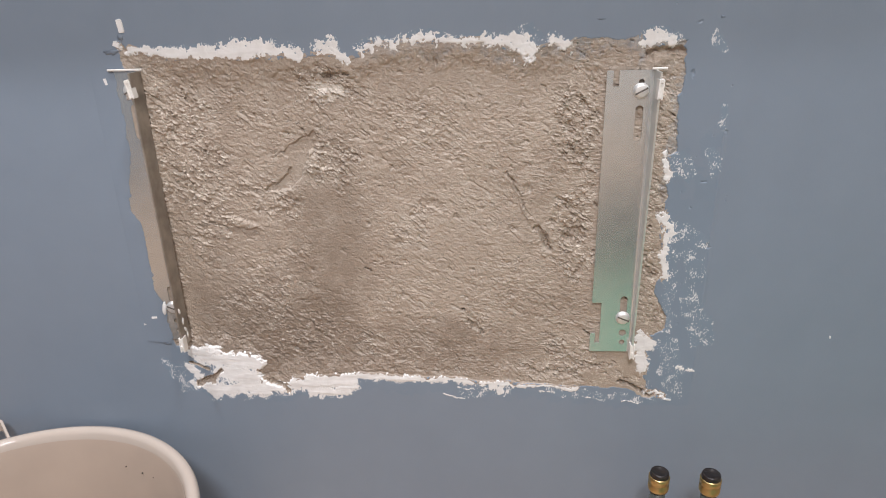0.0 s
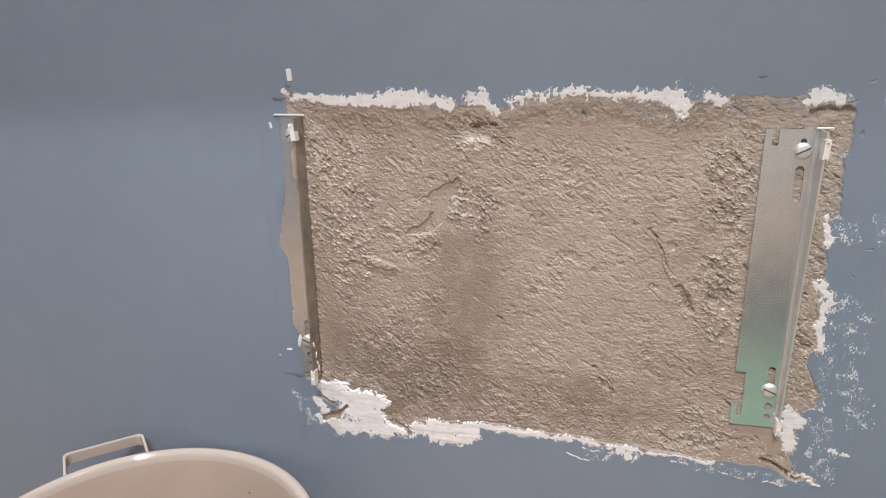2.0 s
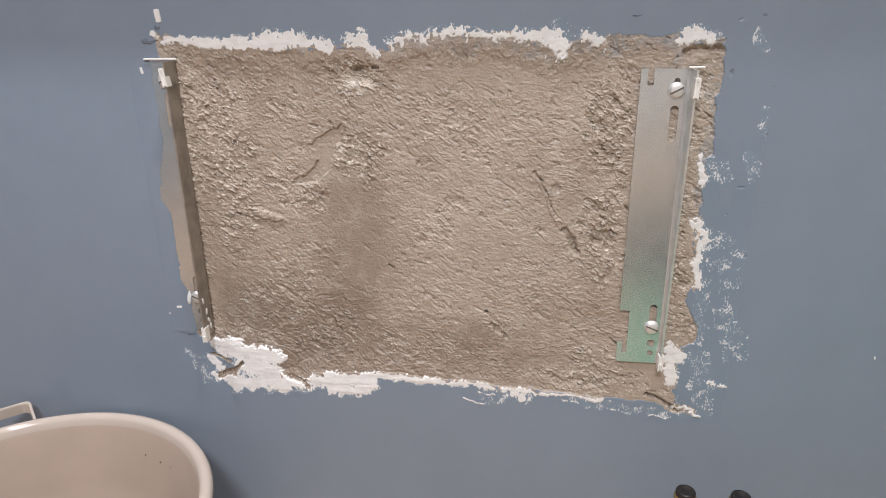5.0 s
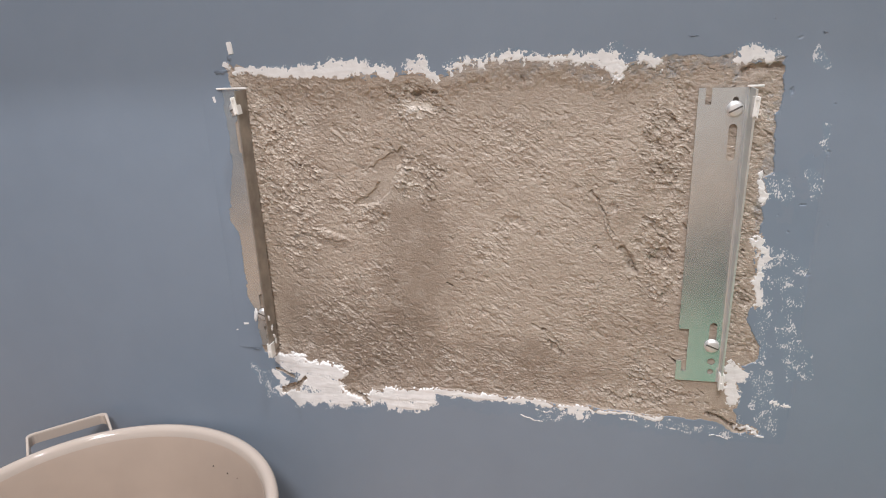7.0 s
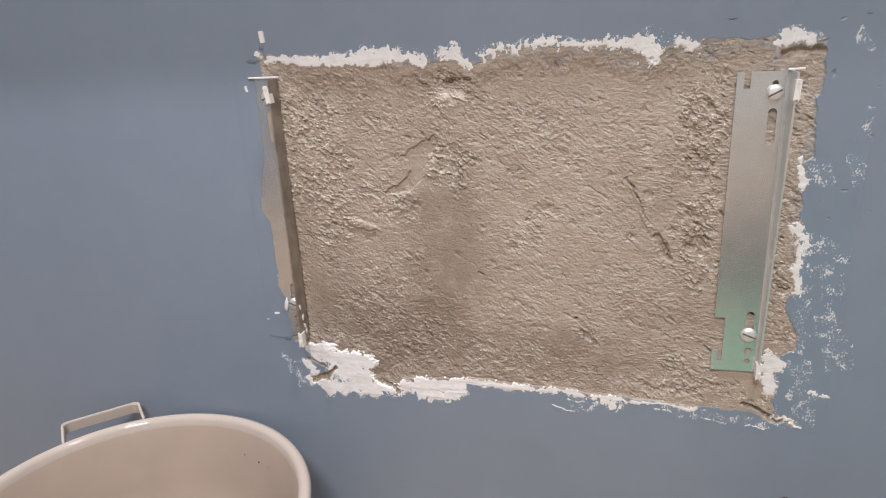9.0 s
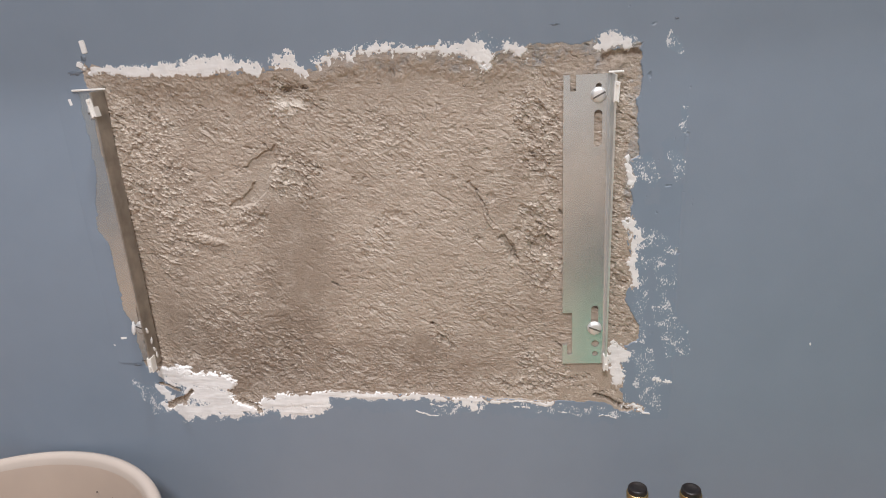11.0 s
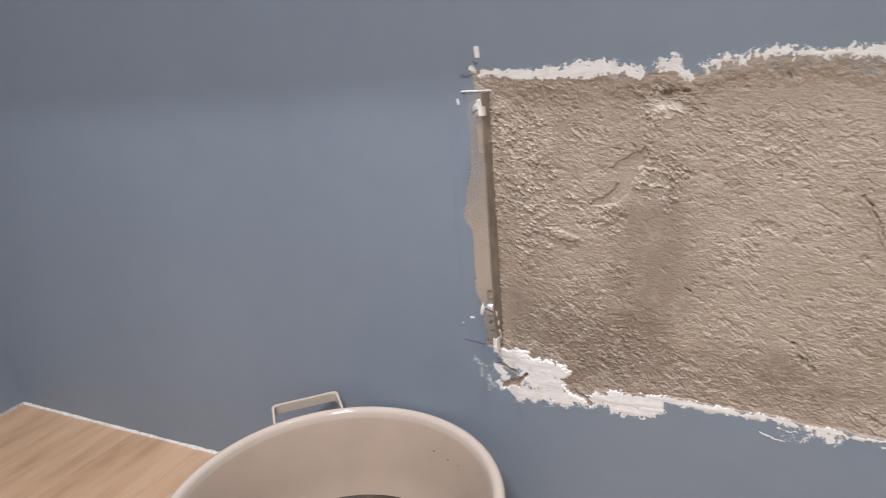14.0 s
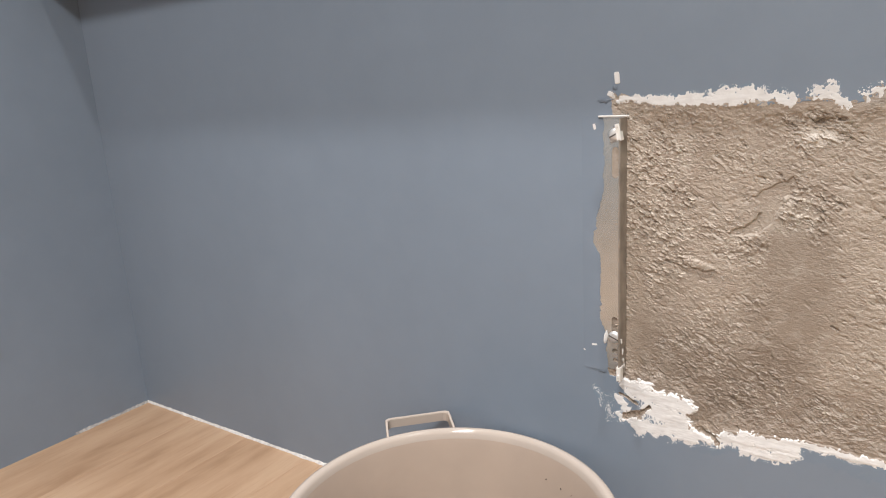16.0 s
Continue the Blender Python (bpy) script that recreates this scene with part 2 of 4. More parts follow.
FILLER = simple("grey_white_filler", (0.66, 0.65, 0.63), 0.8, var=0.2, scale=120, relief=0.3)
GREYFILL = simple("crumbly_grey_filler", (0.38, 0.37, 0.355), 0.85, var=0.35, scale=150, relief=0.4)
DARKBLUE = painted("dark_blue_daub_and_dent", (0.172, 0.208, 0.256), 0.15)
BEIGE = simple("cream_plastic", (0.475, 0.407, 0.350), 0.09, var=0.03, scale=14, relief=0.03)
# bowl inside: dust, plus its shade below the lit rim, darken the cream
SHADED_DUSTY = simple("shaded_dusty_cream", (0.395, 0.312, 0.250), 0.36, var=0.06, scale=9, relief=0.06)
CLIP = simple("white_plastic", (0.78, 0.76, 0.72), 0.4, var=0.04)
SCREW = simple("zinc_screw", (0.80, 0.79, 0.77), 0.5, 0.75)
BRASS = simple("brass", (0.50, 0.37, 0.17), 0.34, 1.0, var=0.15)
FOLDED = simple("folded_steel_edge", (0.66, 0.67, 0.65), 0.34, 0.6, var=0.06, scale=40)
# dirt and the shade on the west flange's visible side, in one dark colour
SHADED_DIRTY = simple("shaded_dirty_steel", (0.40, 0.37, 0.33), 0.45, 0.8, var=0.25, scale=40)
SLOT_SHADE = simple("slot_shade_steel", (0.16, 0.15, 0.14), 0.5, 0.6)
RUBBER = simple("black_rubber", (0.016, 0.012, 0.011), 0.35)
PIPE = simple("dark_grey_pipe", (0.075, 0.082, 0.074), 0.4)
SLURRY = simple("dirty_water", (0.075, 0.056, 0.042), 0.12, var=0.3, scale=25)
SPECK = simple("mortar_speck", (0.05, 0.045, 0.04), 0.8)


def tape_material():
    m, nt, p = material("red_white_tape")
    v = coords(nt)
    c = ramp(nt, noise_tex(nt, v, 120, 3), [(0.42, (0.60, 0.075, 0.06)), (0.60, (0.64, 0.11, 0.09)), (0.66, (0.72, 0.55, 0.52))])
    nt.links.new(c, p.inputs["Base Color"])
    p.inputs["Roughness"].default_value = 0.35
    return m


REDTAPE = tape_material()
PALETAPE = simple("pale_plastic_tape", (0.75, 0.66, 0.64), 0.35)
CLOTH = simple("dark_cloth", (0.030, 0.032, 0.036), 0.85, var=0.2, scale=300, relief=0.3)
GREEN = simple("green_sheet", (0.13, 0.29, 0.17), 0.55, var=0.15, scale=8)


def laminate_material():
    m, nt, p = material("oak_laminate")
    info = nt.nodes.new("ShaderNodeObjectInfo")
    tc = nt.nodes.new("ShaderNodeTexCoord")
    add = nt.nodes.new("ShaderNodeVectorMath")
    mul = nt.nodes.new("ShaderNodeVectorMath")
    mul.operation = "SCALE"
    mul.inputs[0].default_value = (13.0, 7.0, 3.0)
    nt.links.new(info.outputs["Random"], mul.inputs["Scale"])
    nt.links.new(tc.outputs["Object"], add.inputs[0])
    nt.links.new(mul.outputs[0], add.inputs[1])
    mp = nt.nodes.new("ShaderNodeMapping")
    mp.inputs["Scale"].default_value = (3.6, 0.7, 3.6)
    nt.links.new(add.outputs[0], mp.inputs["Vector"])
    grain = noise_tex(nt, mp.outputs["Vector"], 3.2, 7, 0.6)
    mp2 = nt.nodes.new("ShaderNodeMapping")
    mp2.inputs["Scale"].default_value = (60, 2.0, 60)
    nt.links.new(add.outputs[0], mp2.inputs["Vector"])
    fine = noise_tex(nt, mp2.outputs["Vector"], 3, 5, 0.7)
    c = ramp(nt, grain, [(0.30, (0.315, 0.190, 0.108)), (0.42, (0.415, 0.268, 0.164)), (0.56, (0.480, 0.322, 0.205)), (0.70, (0.530, 0.372, 0.246))])
    c = blend(nt, ramp(nt, fine, [(0.54, (0, 0, 0)), (0.74, (0.60, 0.60, 0.60))]), c, (0.33, 0.19, 0.105))
    nt.links.new(c, p.inputs["Base Color"])
    p.inputs["Roughness"].default_value = 0.38
    bump(nt, p, fine, 0.12, 0.0006)
    return m


OAK = laminate_material()

# ---- mesh helpers ----


def box(bm, x0, x1, y0, y1, z0, z1):
    vs = [bm.verts.new(c) for c in ((x0, y0, z0), (x1, y0, z0), (x1, y1, z0), (x0, y1, z0), (x0, y0, z1), (x1, y0, z1), (x1, y1, z1), (x0, y1, z1))]
    for f in ((3, 2, 1, 0), (4, 5, 6, 7), (0, 1, 5, 4), (1, 2, 6, 5), (2, 3, 7, 6), (3, 0, 4, 7)):
        bm.faces.new([vs[i] for i in f])


def finish(name, bm, mat, smooth=False):
    bmesh.ops.recalc_face_normals(bm, faces=bm.faces)
    me = bpy.data.meshes.new(name)
    bm.to_mesh(me)
    bm.free()
    me.materials.append(mat)
    if smooth:
        me.polygons.foreach_set("use_smooth", [True] * len(me.polygons))
    return new(name, me)


def part(name, bm, mat, parent, label="", smooth=False):
    ob = finish(name, bm, mat, smooth)
    ob.parent = parent
    return tagged(ob, label)


def bevel(bm, width, segments=2):
    bmesh.ops.bevel(bm, geom=list(bm.edges), offset=width, segments=segments, profile=0.7, affect="EDGES")


def lathe(bm, profile, n=64):
    """Turns (radius, z) pairs round the z axis."""
    rings = []
    for r, z in profile:
        if r < 1e-6:
            rings.append([bm.verts.new((0, 0, z))] * n)
        else:
            rings.append([bm.verts.new((r * math.cos(i * math.tau / n), r * math.sin(i * math.tau / n), z)) for i in range(n)])
    for a, b in zip(rings, rings[1:]):
        for i in range(n):
            vs = list(dict.fromkeys((a[i], a[(i + 1) % n], b[(i + 1) % n], b[i])))
            if len(vs) > 2:
                bm.faces.new(vs)


def slab(name, dims, mat, label):
    bm = bmesh.new()
    box(bm, *dims)
    return tagged(finish(name, bm, mat), label, name.split("_")[0], kind="structure")


# ---- the chopped patch: fields over the wall ----
EDGE_TOP = [
    (-0.605, 0.725), (-0.599, 0.736), (-0.592, 0.724), (-0.582, 0.72), (-0.525, 0.712), (-0.46, 0.711), (-0.39, 0.709),
    (-0.372, 0.713), (-0.352, 0.711), (-0.335, 0.707), (-0.306, 0.72), (-0.266, 0.724), (-0.226, 0.724), (-0.18, 0.725),
    (-0.136, 0.711), (-0.104, 0.718), (-0.082, 0.719), (-0.067, 0.726), (-0.036, 0.727), (-0.008, 0.727), (-0.005, 0.719),
    (0.019, 0.713), (0.037, 0.717), (0.047, 0.724),
]
EDGE_RIGHT = [
    (0.05, 0.704), (0.045, 0.664), (0.048, 0.6), (0.036, 0.587), (0.043, 0.546), (0.038, 0.497), (0.043, 0.439),
    (0.039, 0.416), (0.057, 0.385), (0.055, 0.358), (0.031, 0.346), (0.03, 0.33), (0.036, 0.297), (0.04, 0.276),
    (0.062, 0.259),
]
EDGE_BOTTOM = [
    (0.048, 0.257), (-0.003, 0.273), (-0.047, 0.273), (-0.106, 0.277), (-0.166, 0.279), (-0.226, 0.283), (-0.304, 0.286),
    (-0.351, 0.288), (-0.384, 0.284), (-0.433, 0.282), (-0.469, 0.263), (-0.499, 0.281), (-0.487, 0.303), (-0.498, 0.312),
    (-0.543, 0.319), (-0.584, 0.325), (-0.604, 0.328), (-0.613, 0.347), (-0.606, 0.482), (-0.595, 0.619), (-0.591, 0.69),
    (-0.605, 0.701),
]
PUTTY_TOP = [
    (-0.572, 0.723, -0.523, 0.719, 0.0034, 0.2), (-0.523, 0.718, -0.451, 0.720, 0.0050, 0.24), (-0.472, 0.721, -0.423, 0.722, 0.0068, 0.24),
    (-0.423, 0.72, -0.389, 0.715, 0.0054, 0.3), (-0.443, 0.729, -0.432, 0.73, 0.004, 0.6), (-0.364, 0.723, -0.352, 0.722, 0.0054, 0.3),
    (-0.353, 0.72, -0.336, 0.71, 0.004, 0.1), (-0.318, 0.719, -0.287, 0.727, 0.0052, 0.53), (-0.282, 0.726, -0.252, 0.728, 0.0056, 0.53),
    (-0.250, 0.730, -0.224, 0.728, 0.0064, 0.52), (-0.221, 0.727, -0.184, 0.725, 0.0050, 0.53), (-0.177, 0.725, -0.132, 0.725, 0.0066, 0.42),
    (-0.139, 0.724, -0.126, 0.712, 0.0074, 0.15), (-0.132, 0.736, -0.12, 0.732, 0.0067, 0.85), (-0.098, 0.724, -0.084, 0.717, 0.0056, 0.30),
]
PUTTY_CORNERS = [
    (-0.002, 0.722, 0.01, 0.719, 0.0054, 0.4), (0.007, 0.726, 0.032, 0.723, 0.006, 0.3), (0.028, 0.72, 0.032, 0.717, 0.004, 0.3),
    (-0.605, 0.733, -0.603, 0.73, 0.0027, 0.4), (-0.597, 0.724, -0.573, 0.722, 0.0027, 0.4),
    (-0.629, 0.692, -0.627, 0.686, 0.0017, 0.2), (-0.618, 0.391, -0.62, 0.365, 0.0027, 0.2), (-0.643, 0.365, -0.635, 0.365, 0.002, 0.2),
    (-0.624, 0.303, -0.6, 0.261, 0.0054, 0.85), (-0.607, 0.294, -0.605, 0.257, 0.0054, 0.7),
]
PUTTY_BOTTOM = [
    (-0.585, 0.319, -0.546, 0.323, 0.0047, 0.1), (-0.569, 0.312, -0.5, 0.303, 0.0094, 0.05), (-0.52, 0.305, -0.496, 0.303, 0.0081, 0.1),
    (-0.548, 0.289, -0.507, 0.281, 0.0107, 0.05), (-0.594, 0.271, -0.574, 0.262, 0.0054, 0.5), (-0.594, 0.294, -0.579, 0.28, 0.0054, 0.1),
    (-0.566, 0.259, -0.485, 0.262, 0.0081, 0.1), (-0.501, 0.269, -0.452, 0.263, 0.0067, 0.2), (-0.439, 0.269, -0.361, 0.275, 0.0081, 0.05),
    (-0.42, 0.259, -0.37, 0.261, 0.006, 0.2), (-0.36, 0.282, -0.273, 0.28, 0.004, 0.15), (-0.273, 0.28, -0.196, 0.277, 0.0032, 0.25), (-0.150, 0.275, -0.052, 0.271, 0.0022, 0.40), (-0.215, 0.270, -0.192, 0.264, 0.0010, 0.35), (-0.235, 0.257, -0.205, 0.254, 0.0009, 0.3),
    (-0.105, 0.263, -0.080, 0.260, 0.0009, 0.45), (-0.045, 0.256, -0.020, 0.252, 0.0008, 0.45), (0.010, 0.250, 0.030, 0.249, 0.0008, 0.40), (-0.170, 0.272, -0.150, 0.262, 0.006, 0.45),
    (-0.205, 0.263, -0.151, 0.266, 0.0087, 0.75), (-0.181, 0.277, -0.154, 0.274, 0.0034, 0.3), (-0.091, 0.266, -0.017, 0.258, 0.006, 0.9),
    (-0.01, 0.259, 0.055, 0.253, 0.004, 0.85),
]
PUTTY_RIGHT = [
    (0.04, 0.268, 0.064, 0.257, 0.0034, 0.5), (0.026, 0.35, 0.037, 0.338, 0.006, 0.1), (0.026, 0.338, 0.032, 0.305, 0.006, 0.2),
    (0.032, 0.305, 0.044, 0.268, 0.0054, 0.85), (0.039, 0.515, 0.049, 0.497, 0.006, 0.5), (0.044, 0.497, 0.047, 0.439, 0.0054, 0.5),
    (0.055, 0.504, 0.092, 0.482, 0.0067, 0.9), (0.034, 0.594, 0.041, 0.563, 0.004, 0.4), (0.049, 0.587, 0.062, 0.573, 0.0094, 0.9),
    (0.089, 0.595, 0.093, 0.572, 0.0054, 0.9), (0.059, 0.497, 0.088, 0.438, 0.0094, 0.93), (0.079, 0.423, 0.1, 0.346, 0.0094, 0.93),
    (0.078, 0.305, 0.099, 0.301, 0.002, 0.4), (0.09, 0.393, 0.097, 0.338, 0.004, 0.8), (0.054, 0.468, 0.058, 0.362, 0.006, 0.9),
    (0.095, 0.649, 0.097, 0.627, 0.0034, 0.85),
]
PUTTY_SPLASH = [
    (0.077, 0.726, 0.084, 0.714, 0.006, 0.85), (0.06, 0.385, 0.05, 0.377, 0.0054, 0.7), (0.062, 0.338, 0.076, 0.268, 0.0107, 0.95),
    (0.111, 0.377, 0.117, 0.346, 0.004, 0.9),
]
BARE_GAPS = [
    (-0.475, 0.274, -0.452, 0.26, 0.0034), (-0.563, 0.277, -0.548, 0.289, 0.0034), (-0.588, 0.303, -0.568, 0.294, 0.002),
    (-0.581, 0.268, -0.563, 0.274, 0.004),
]

X0, X1, Z0, Z1, STEP = -0.66, 0.12, 0.225, 0.77, 0.00064
NX, NZ = round((X1 - X0) / STEP) + 1, round((Z1 - Z0) / STEP) + 1
GX, GZ = np.meshgrid(np.linspace(X0, X1, NX), np.linspace(Z0, Z1, NZ), indexing="ij")
dice = np.random.default_rng(7)


def value_noise(x, z, size, seed):
    """Smooth noise from -1 to 1 with features about size wide."""
    table = np.random.default_rng(seed).uniform(-1, 1, (256, 256))
    u, w = x / size + 500, z / size + 500
    i, j = np.floor(u).astype(int), np.floor(w).astype(int)
    fu, fw = u - i, w - j
    fu, fw = fu * fu * (3 - 2 * fu), fw * fw * (3 - 2 * fw)
    at = lambda a, b: table[a % 256, b % 256]
    return (at(i, j) * (1 - fu) + at(i + 1, j) * fu) * (1 - fw) + (at(i, j + 1) * (1 - fu) + at(i + 1, j + 1) * fu) * fw


def fbm(x, z, size, seed, octaves=4, gain=0.55):
    total, amp = 0, 1
    for o in range(octaves):
        total = total + amp * value_noise(x + 0.37 * o * size, z - 0.61 * o * size, size / 2 ** o, seed + o)
        amp *= gain
    return total


def to_line(x, z, x0, z0, x1, z1):
    dx, dz = x1 - x0, z1 - z0
    s = np.clip(((x - x0) * dx + (z - z0) * dz) / (dx * dx + dz * dz + 1e-12), 0, 1)
    return np.hypot(x - x0 - s * dx, z - z0 - s * dz)


def inside_by(x, z, outline):
    """Distance to the outline, positive inside."""
    dist, odd = np.full(x.shape, 9.0), np.zeros(x.shape, bool)
    for (xa, za), (xb, zb) in zip(outline, outline[1:] + outline[:1]):
        dist = np.minimum(dist, to_line(x, z, xa, za, xb, zb))
        if za != zb:
            odd ^= ((za > z) != (zb > z)) & (x < (xb - xa) * (z - za) / (zb - za) + xa)
    return np.where(odd, dist, -dist)


def step01(a, lo, hi):
    s = np.clip((a - lo) / (hi - lo), 0, 1)
    return s * s * (3 - 2 * s)


WX = GX + 0.0030 * fbm(GX, GZ, 0.014, 11)
WZ = GZ + 0.0030 * fbm(GX, GZ, 0.014, 21)
bare = inside_by(WX, WZ, EDGE_TOP + EDGE_RIGHT + EDGE_BOTTOM)
speck = fbm(GX * 0.8, GZ * 0.62, 0.0030, 31, 2, 0.7)
speck = speck / np.abs(speck).max()
rag = fbm(GX, GZ, 0.008, 41, 4, 0.7)
hairs = fbm(0.9 * GX + 0.35 * GZ, 0.75 * GZ - 0.3 * GX, 0.0021, 43, 2, 0.7)
holes = fbm(GX, GZ, 0.0036, 47, 2, 0.6)
putty, zone, thin = np.full(GX.shape, -1.0), np.zeros(GX.shape, int), np.full(GX.shape, -1.0)
for number, smears in enumerate((PUTTY_TOP, PUTTY_CORNERS, PUTTY_BOTTOM, PUTTY_RIGHT, PUTTY_SPLASH)):
    for x0, z0, x1, z1, r, loose in smears:
        away = to_line(WX, WZ, x0, z0, x1, z1) / (r * (1.30 if loose < 0.35 else 1.0))
        near = 1 - away / 1.2 + 0.27 * rag - 0.05 + (0.32 if number in (0, 3) else 0.24) * hairs
        near = near - loose * (0.80 - 1.9 * np.maximum(speck, -0.5)) * 0.80
        if 0.5 < loose < 0.55:
            near = near - 0.55 * np.maximum(holes, 0)
        if loose < 0.55:
            zone = np.where(near > putty, number, zone)
            putty = np.maximum(putty, near)
        thin = np.maximum(thin, 1.0 - away / (1.45 if loose < 0.55 else 1.25) + 0.2 * rag)
gap = np.full(GX.shape, 1.0)
for x0, z0, x1, z1, r in BARE_GAPS:
    gap = np.minimum(gap, to_line(WX, WZ, x0, z0, x1, z1) / (1.05 * r) - 1 + 0.35 * rag)
putty = np.minimum(putty, gap)

ALONG, ACROSS = 0.82 * GX - 0.57 * GZ, 0.57 * GX + 0.82 * GZ
# relief of the bare plaster: coarse lumps to the west, fine ripples to the east
west = 1 - step01(GX, -0.46, -0.30)
lumps = fbm(GX, GZ, 0.022, 51, 5, 0.62)
ripple = fbm(GX * 0.45 + GZ * 0.25, GZ, 0.0075, 61, 4, 0.6)
sway = 0.004 * fbm(GX, GZ, 0.03, 65, 2)
flakes = np.maximum(1 - 2.2 * np.abs(fbm(GX * 0.85 + 0.25 * GZ, GZ, 0.0072, 69, 2, 0.6)), 0)
melt = step01(fbm(GX, GZ, 0.028, 73, 2), -0.35, 0.5)
chips = np.maximum(fbm(GX + 0.5 * GZ, GZ * 1.3, 0.012, 71, 4, 0.7) - 0.80, 0)
smooth = np.maximum(step01(0.06 - np.hypot((GX + 0.375) * 1.2 + (GZ - 0.49) * 0.25, (GZ - 0.49) * 0.45), 0.0, 0.035),
                    step01(0.030 - np.hypot(GX + 0.226, GZ - 0.355), 0.0, 0.02))
smooth = np.maximum(smooth, step01(0.032 - np.hypot(GX + 0.565, (GZ - 0.40) * 0.45), 0.0, 0.02))
smooth = np.maximum(smooth, 0.75 * step01(GZ + 0.010 * lumps, 0.655, 0.690) * step01(GX, -0.31, -0.27) * (1 - step01(GX, -0.13, -0.09)))
calm = 1 - 0.7 * smooth
grit = fbm(ALONG * 0.8, ACROSS, 0.0030, 57, 3, 0.8)
crumbs = np.maximum(fbm(GX * 0.75 + GZ * 0.35, GZ, 0.0080, 59, 3, 0.6) - 0.42, 0)
east = step01(GX, -0.14, -0.02)
patchy = step01(fbm(GX, GZ, 0.07, 63, 2), -0.5, 0.7)
rough = patchy * (0.5 + 0.5 * west) + 0.35 * east
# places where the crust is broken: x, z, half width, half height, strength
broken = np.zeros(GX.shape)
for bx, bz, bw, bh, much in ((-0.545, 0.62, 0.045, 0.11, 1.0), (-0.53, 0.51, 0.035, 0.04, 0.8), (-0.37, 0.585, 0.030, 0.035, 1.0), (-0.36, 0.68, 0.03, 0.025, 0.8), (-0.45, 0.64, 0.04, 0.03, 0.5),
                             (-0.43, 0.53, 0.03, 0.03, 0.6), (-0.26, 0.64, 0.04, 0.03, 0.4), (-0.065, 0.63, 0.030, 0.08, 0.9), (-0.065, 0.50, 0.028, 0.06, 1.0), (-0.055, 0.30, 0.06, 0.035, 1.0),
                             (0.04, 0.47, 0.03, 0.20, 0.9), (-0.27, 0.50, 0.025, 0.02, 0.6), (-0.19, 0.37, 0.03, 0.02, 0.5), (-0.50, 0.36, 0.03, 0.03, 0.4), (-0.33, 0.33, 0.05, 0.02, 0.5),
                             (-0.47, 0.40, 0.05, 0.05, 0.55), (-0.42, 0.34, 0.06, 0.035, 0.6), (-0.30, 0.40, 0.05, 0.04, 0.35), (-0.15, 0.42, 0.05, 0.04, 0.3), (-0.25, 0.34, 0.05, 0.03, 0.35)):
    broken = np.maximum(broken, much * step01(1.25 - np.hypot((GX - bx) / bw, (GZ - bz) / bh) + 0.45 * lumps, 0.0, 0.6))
gouges = np.maximum(fbm(ALONG * 0.45, ACROSS, 0.0085, 103, 4, 0.65) - 0.45, 0)
slant = step01(0.16 - np.hypot(GX + 0.27, (GZ - 0.52) * 0.8) + 0.04 * lumps, 0.0, 0.07)
level = 1 - 0.75 * slant
dense = np.clip(np.maximum(broken, 0.55 * west * step01(fbm(GX, GZ, 0.040, 111, 3), -0.1, 0.7)) + 0.10, 0, 1)
scales = np.clip((fbm(ALONG * 0.70, ACROSS, 0.0044, 113, 3, 0.6) - 0.40) / 0.45, 0, 1)
slivers = np.clip((fbm(ALONG * 0.50, ACROSS * 1.1, 0.0030, 115, 2, 0.6) - 0.46) / 0.36, 0, 1)
crest = np.clip(1 - 3.0 * np.abs(fbm(GX * 0.27 + 0.10 * GZ, GZ + sway, 0.0050, 117, 3, 0.55)), 0, 1) ** 1.4
scores = np.clip(1 - 3.2 * np.abs(fbm(ALONG * 0.22, ACROSS + 0.5 * sway, 0.0046, 119, 3, 0.55)), 0, 1) ** 1.4
nicks = np.maximum(fbm(ALONG * 0.42, ACROSS, 0.0070, 121, 3, 0.6) - 0.84, 0)
relief = calm * (lumps * (0.00012 + 0.00024 * rough) + ripple * 0.00012 + grit * (0.00017 + 0.00012 * dense)
                 - crest * 0.00058 * (1 - 0.8 * west) * (0.30 + 0.70 * melt) * level - scores * 0.00056 * slant * (0.25 + 0.75 * melt)
                 - scales * 0.0012 * dense * melt - slivers * 0.0017 * dense ** 1.4 - flakes * 0.00018 * west * melt
                 + gouges * (0.0003 + 0.0022 * broken) + nicks * (0.0022 + 0.0030 * east) - crumbs * 0.0004 + chips * 0.0018)
relief = 1.35 * relief + 0.0014 * fbm(GX, GZ, 0.12, 81, 2) + 0.0008 * west * patchy


def pit(x, z, rx, rz, depth, turn=0.0):
    c, s = math.cos(turn), math.sin(turn)
    u, w = (GX - x) * c + (GZ - z) * s, -(GX - x) * s + (GZ - z) * c
    q = np.hypot(u / rx, w / rz) + 0.25 * rag
    return depth * (1 - step01(q, 0.45, 1.05))


def groove(x0, z0, x1, z1, r, depth):
    return depth * (1 - step01(to_line(WX, WZ, x0, z0, x1, z1) / r, 0.3, 1.0))


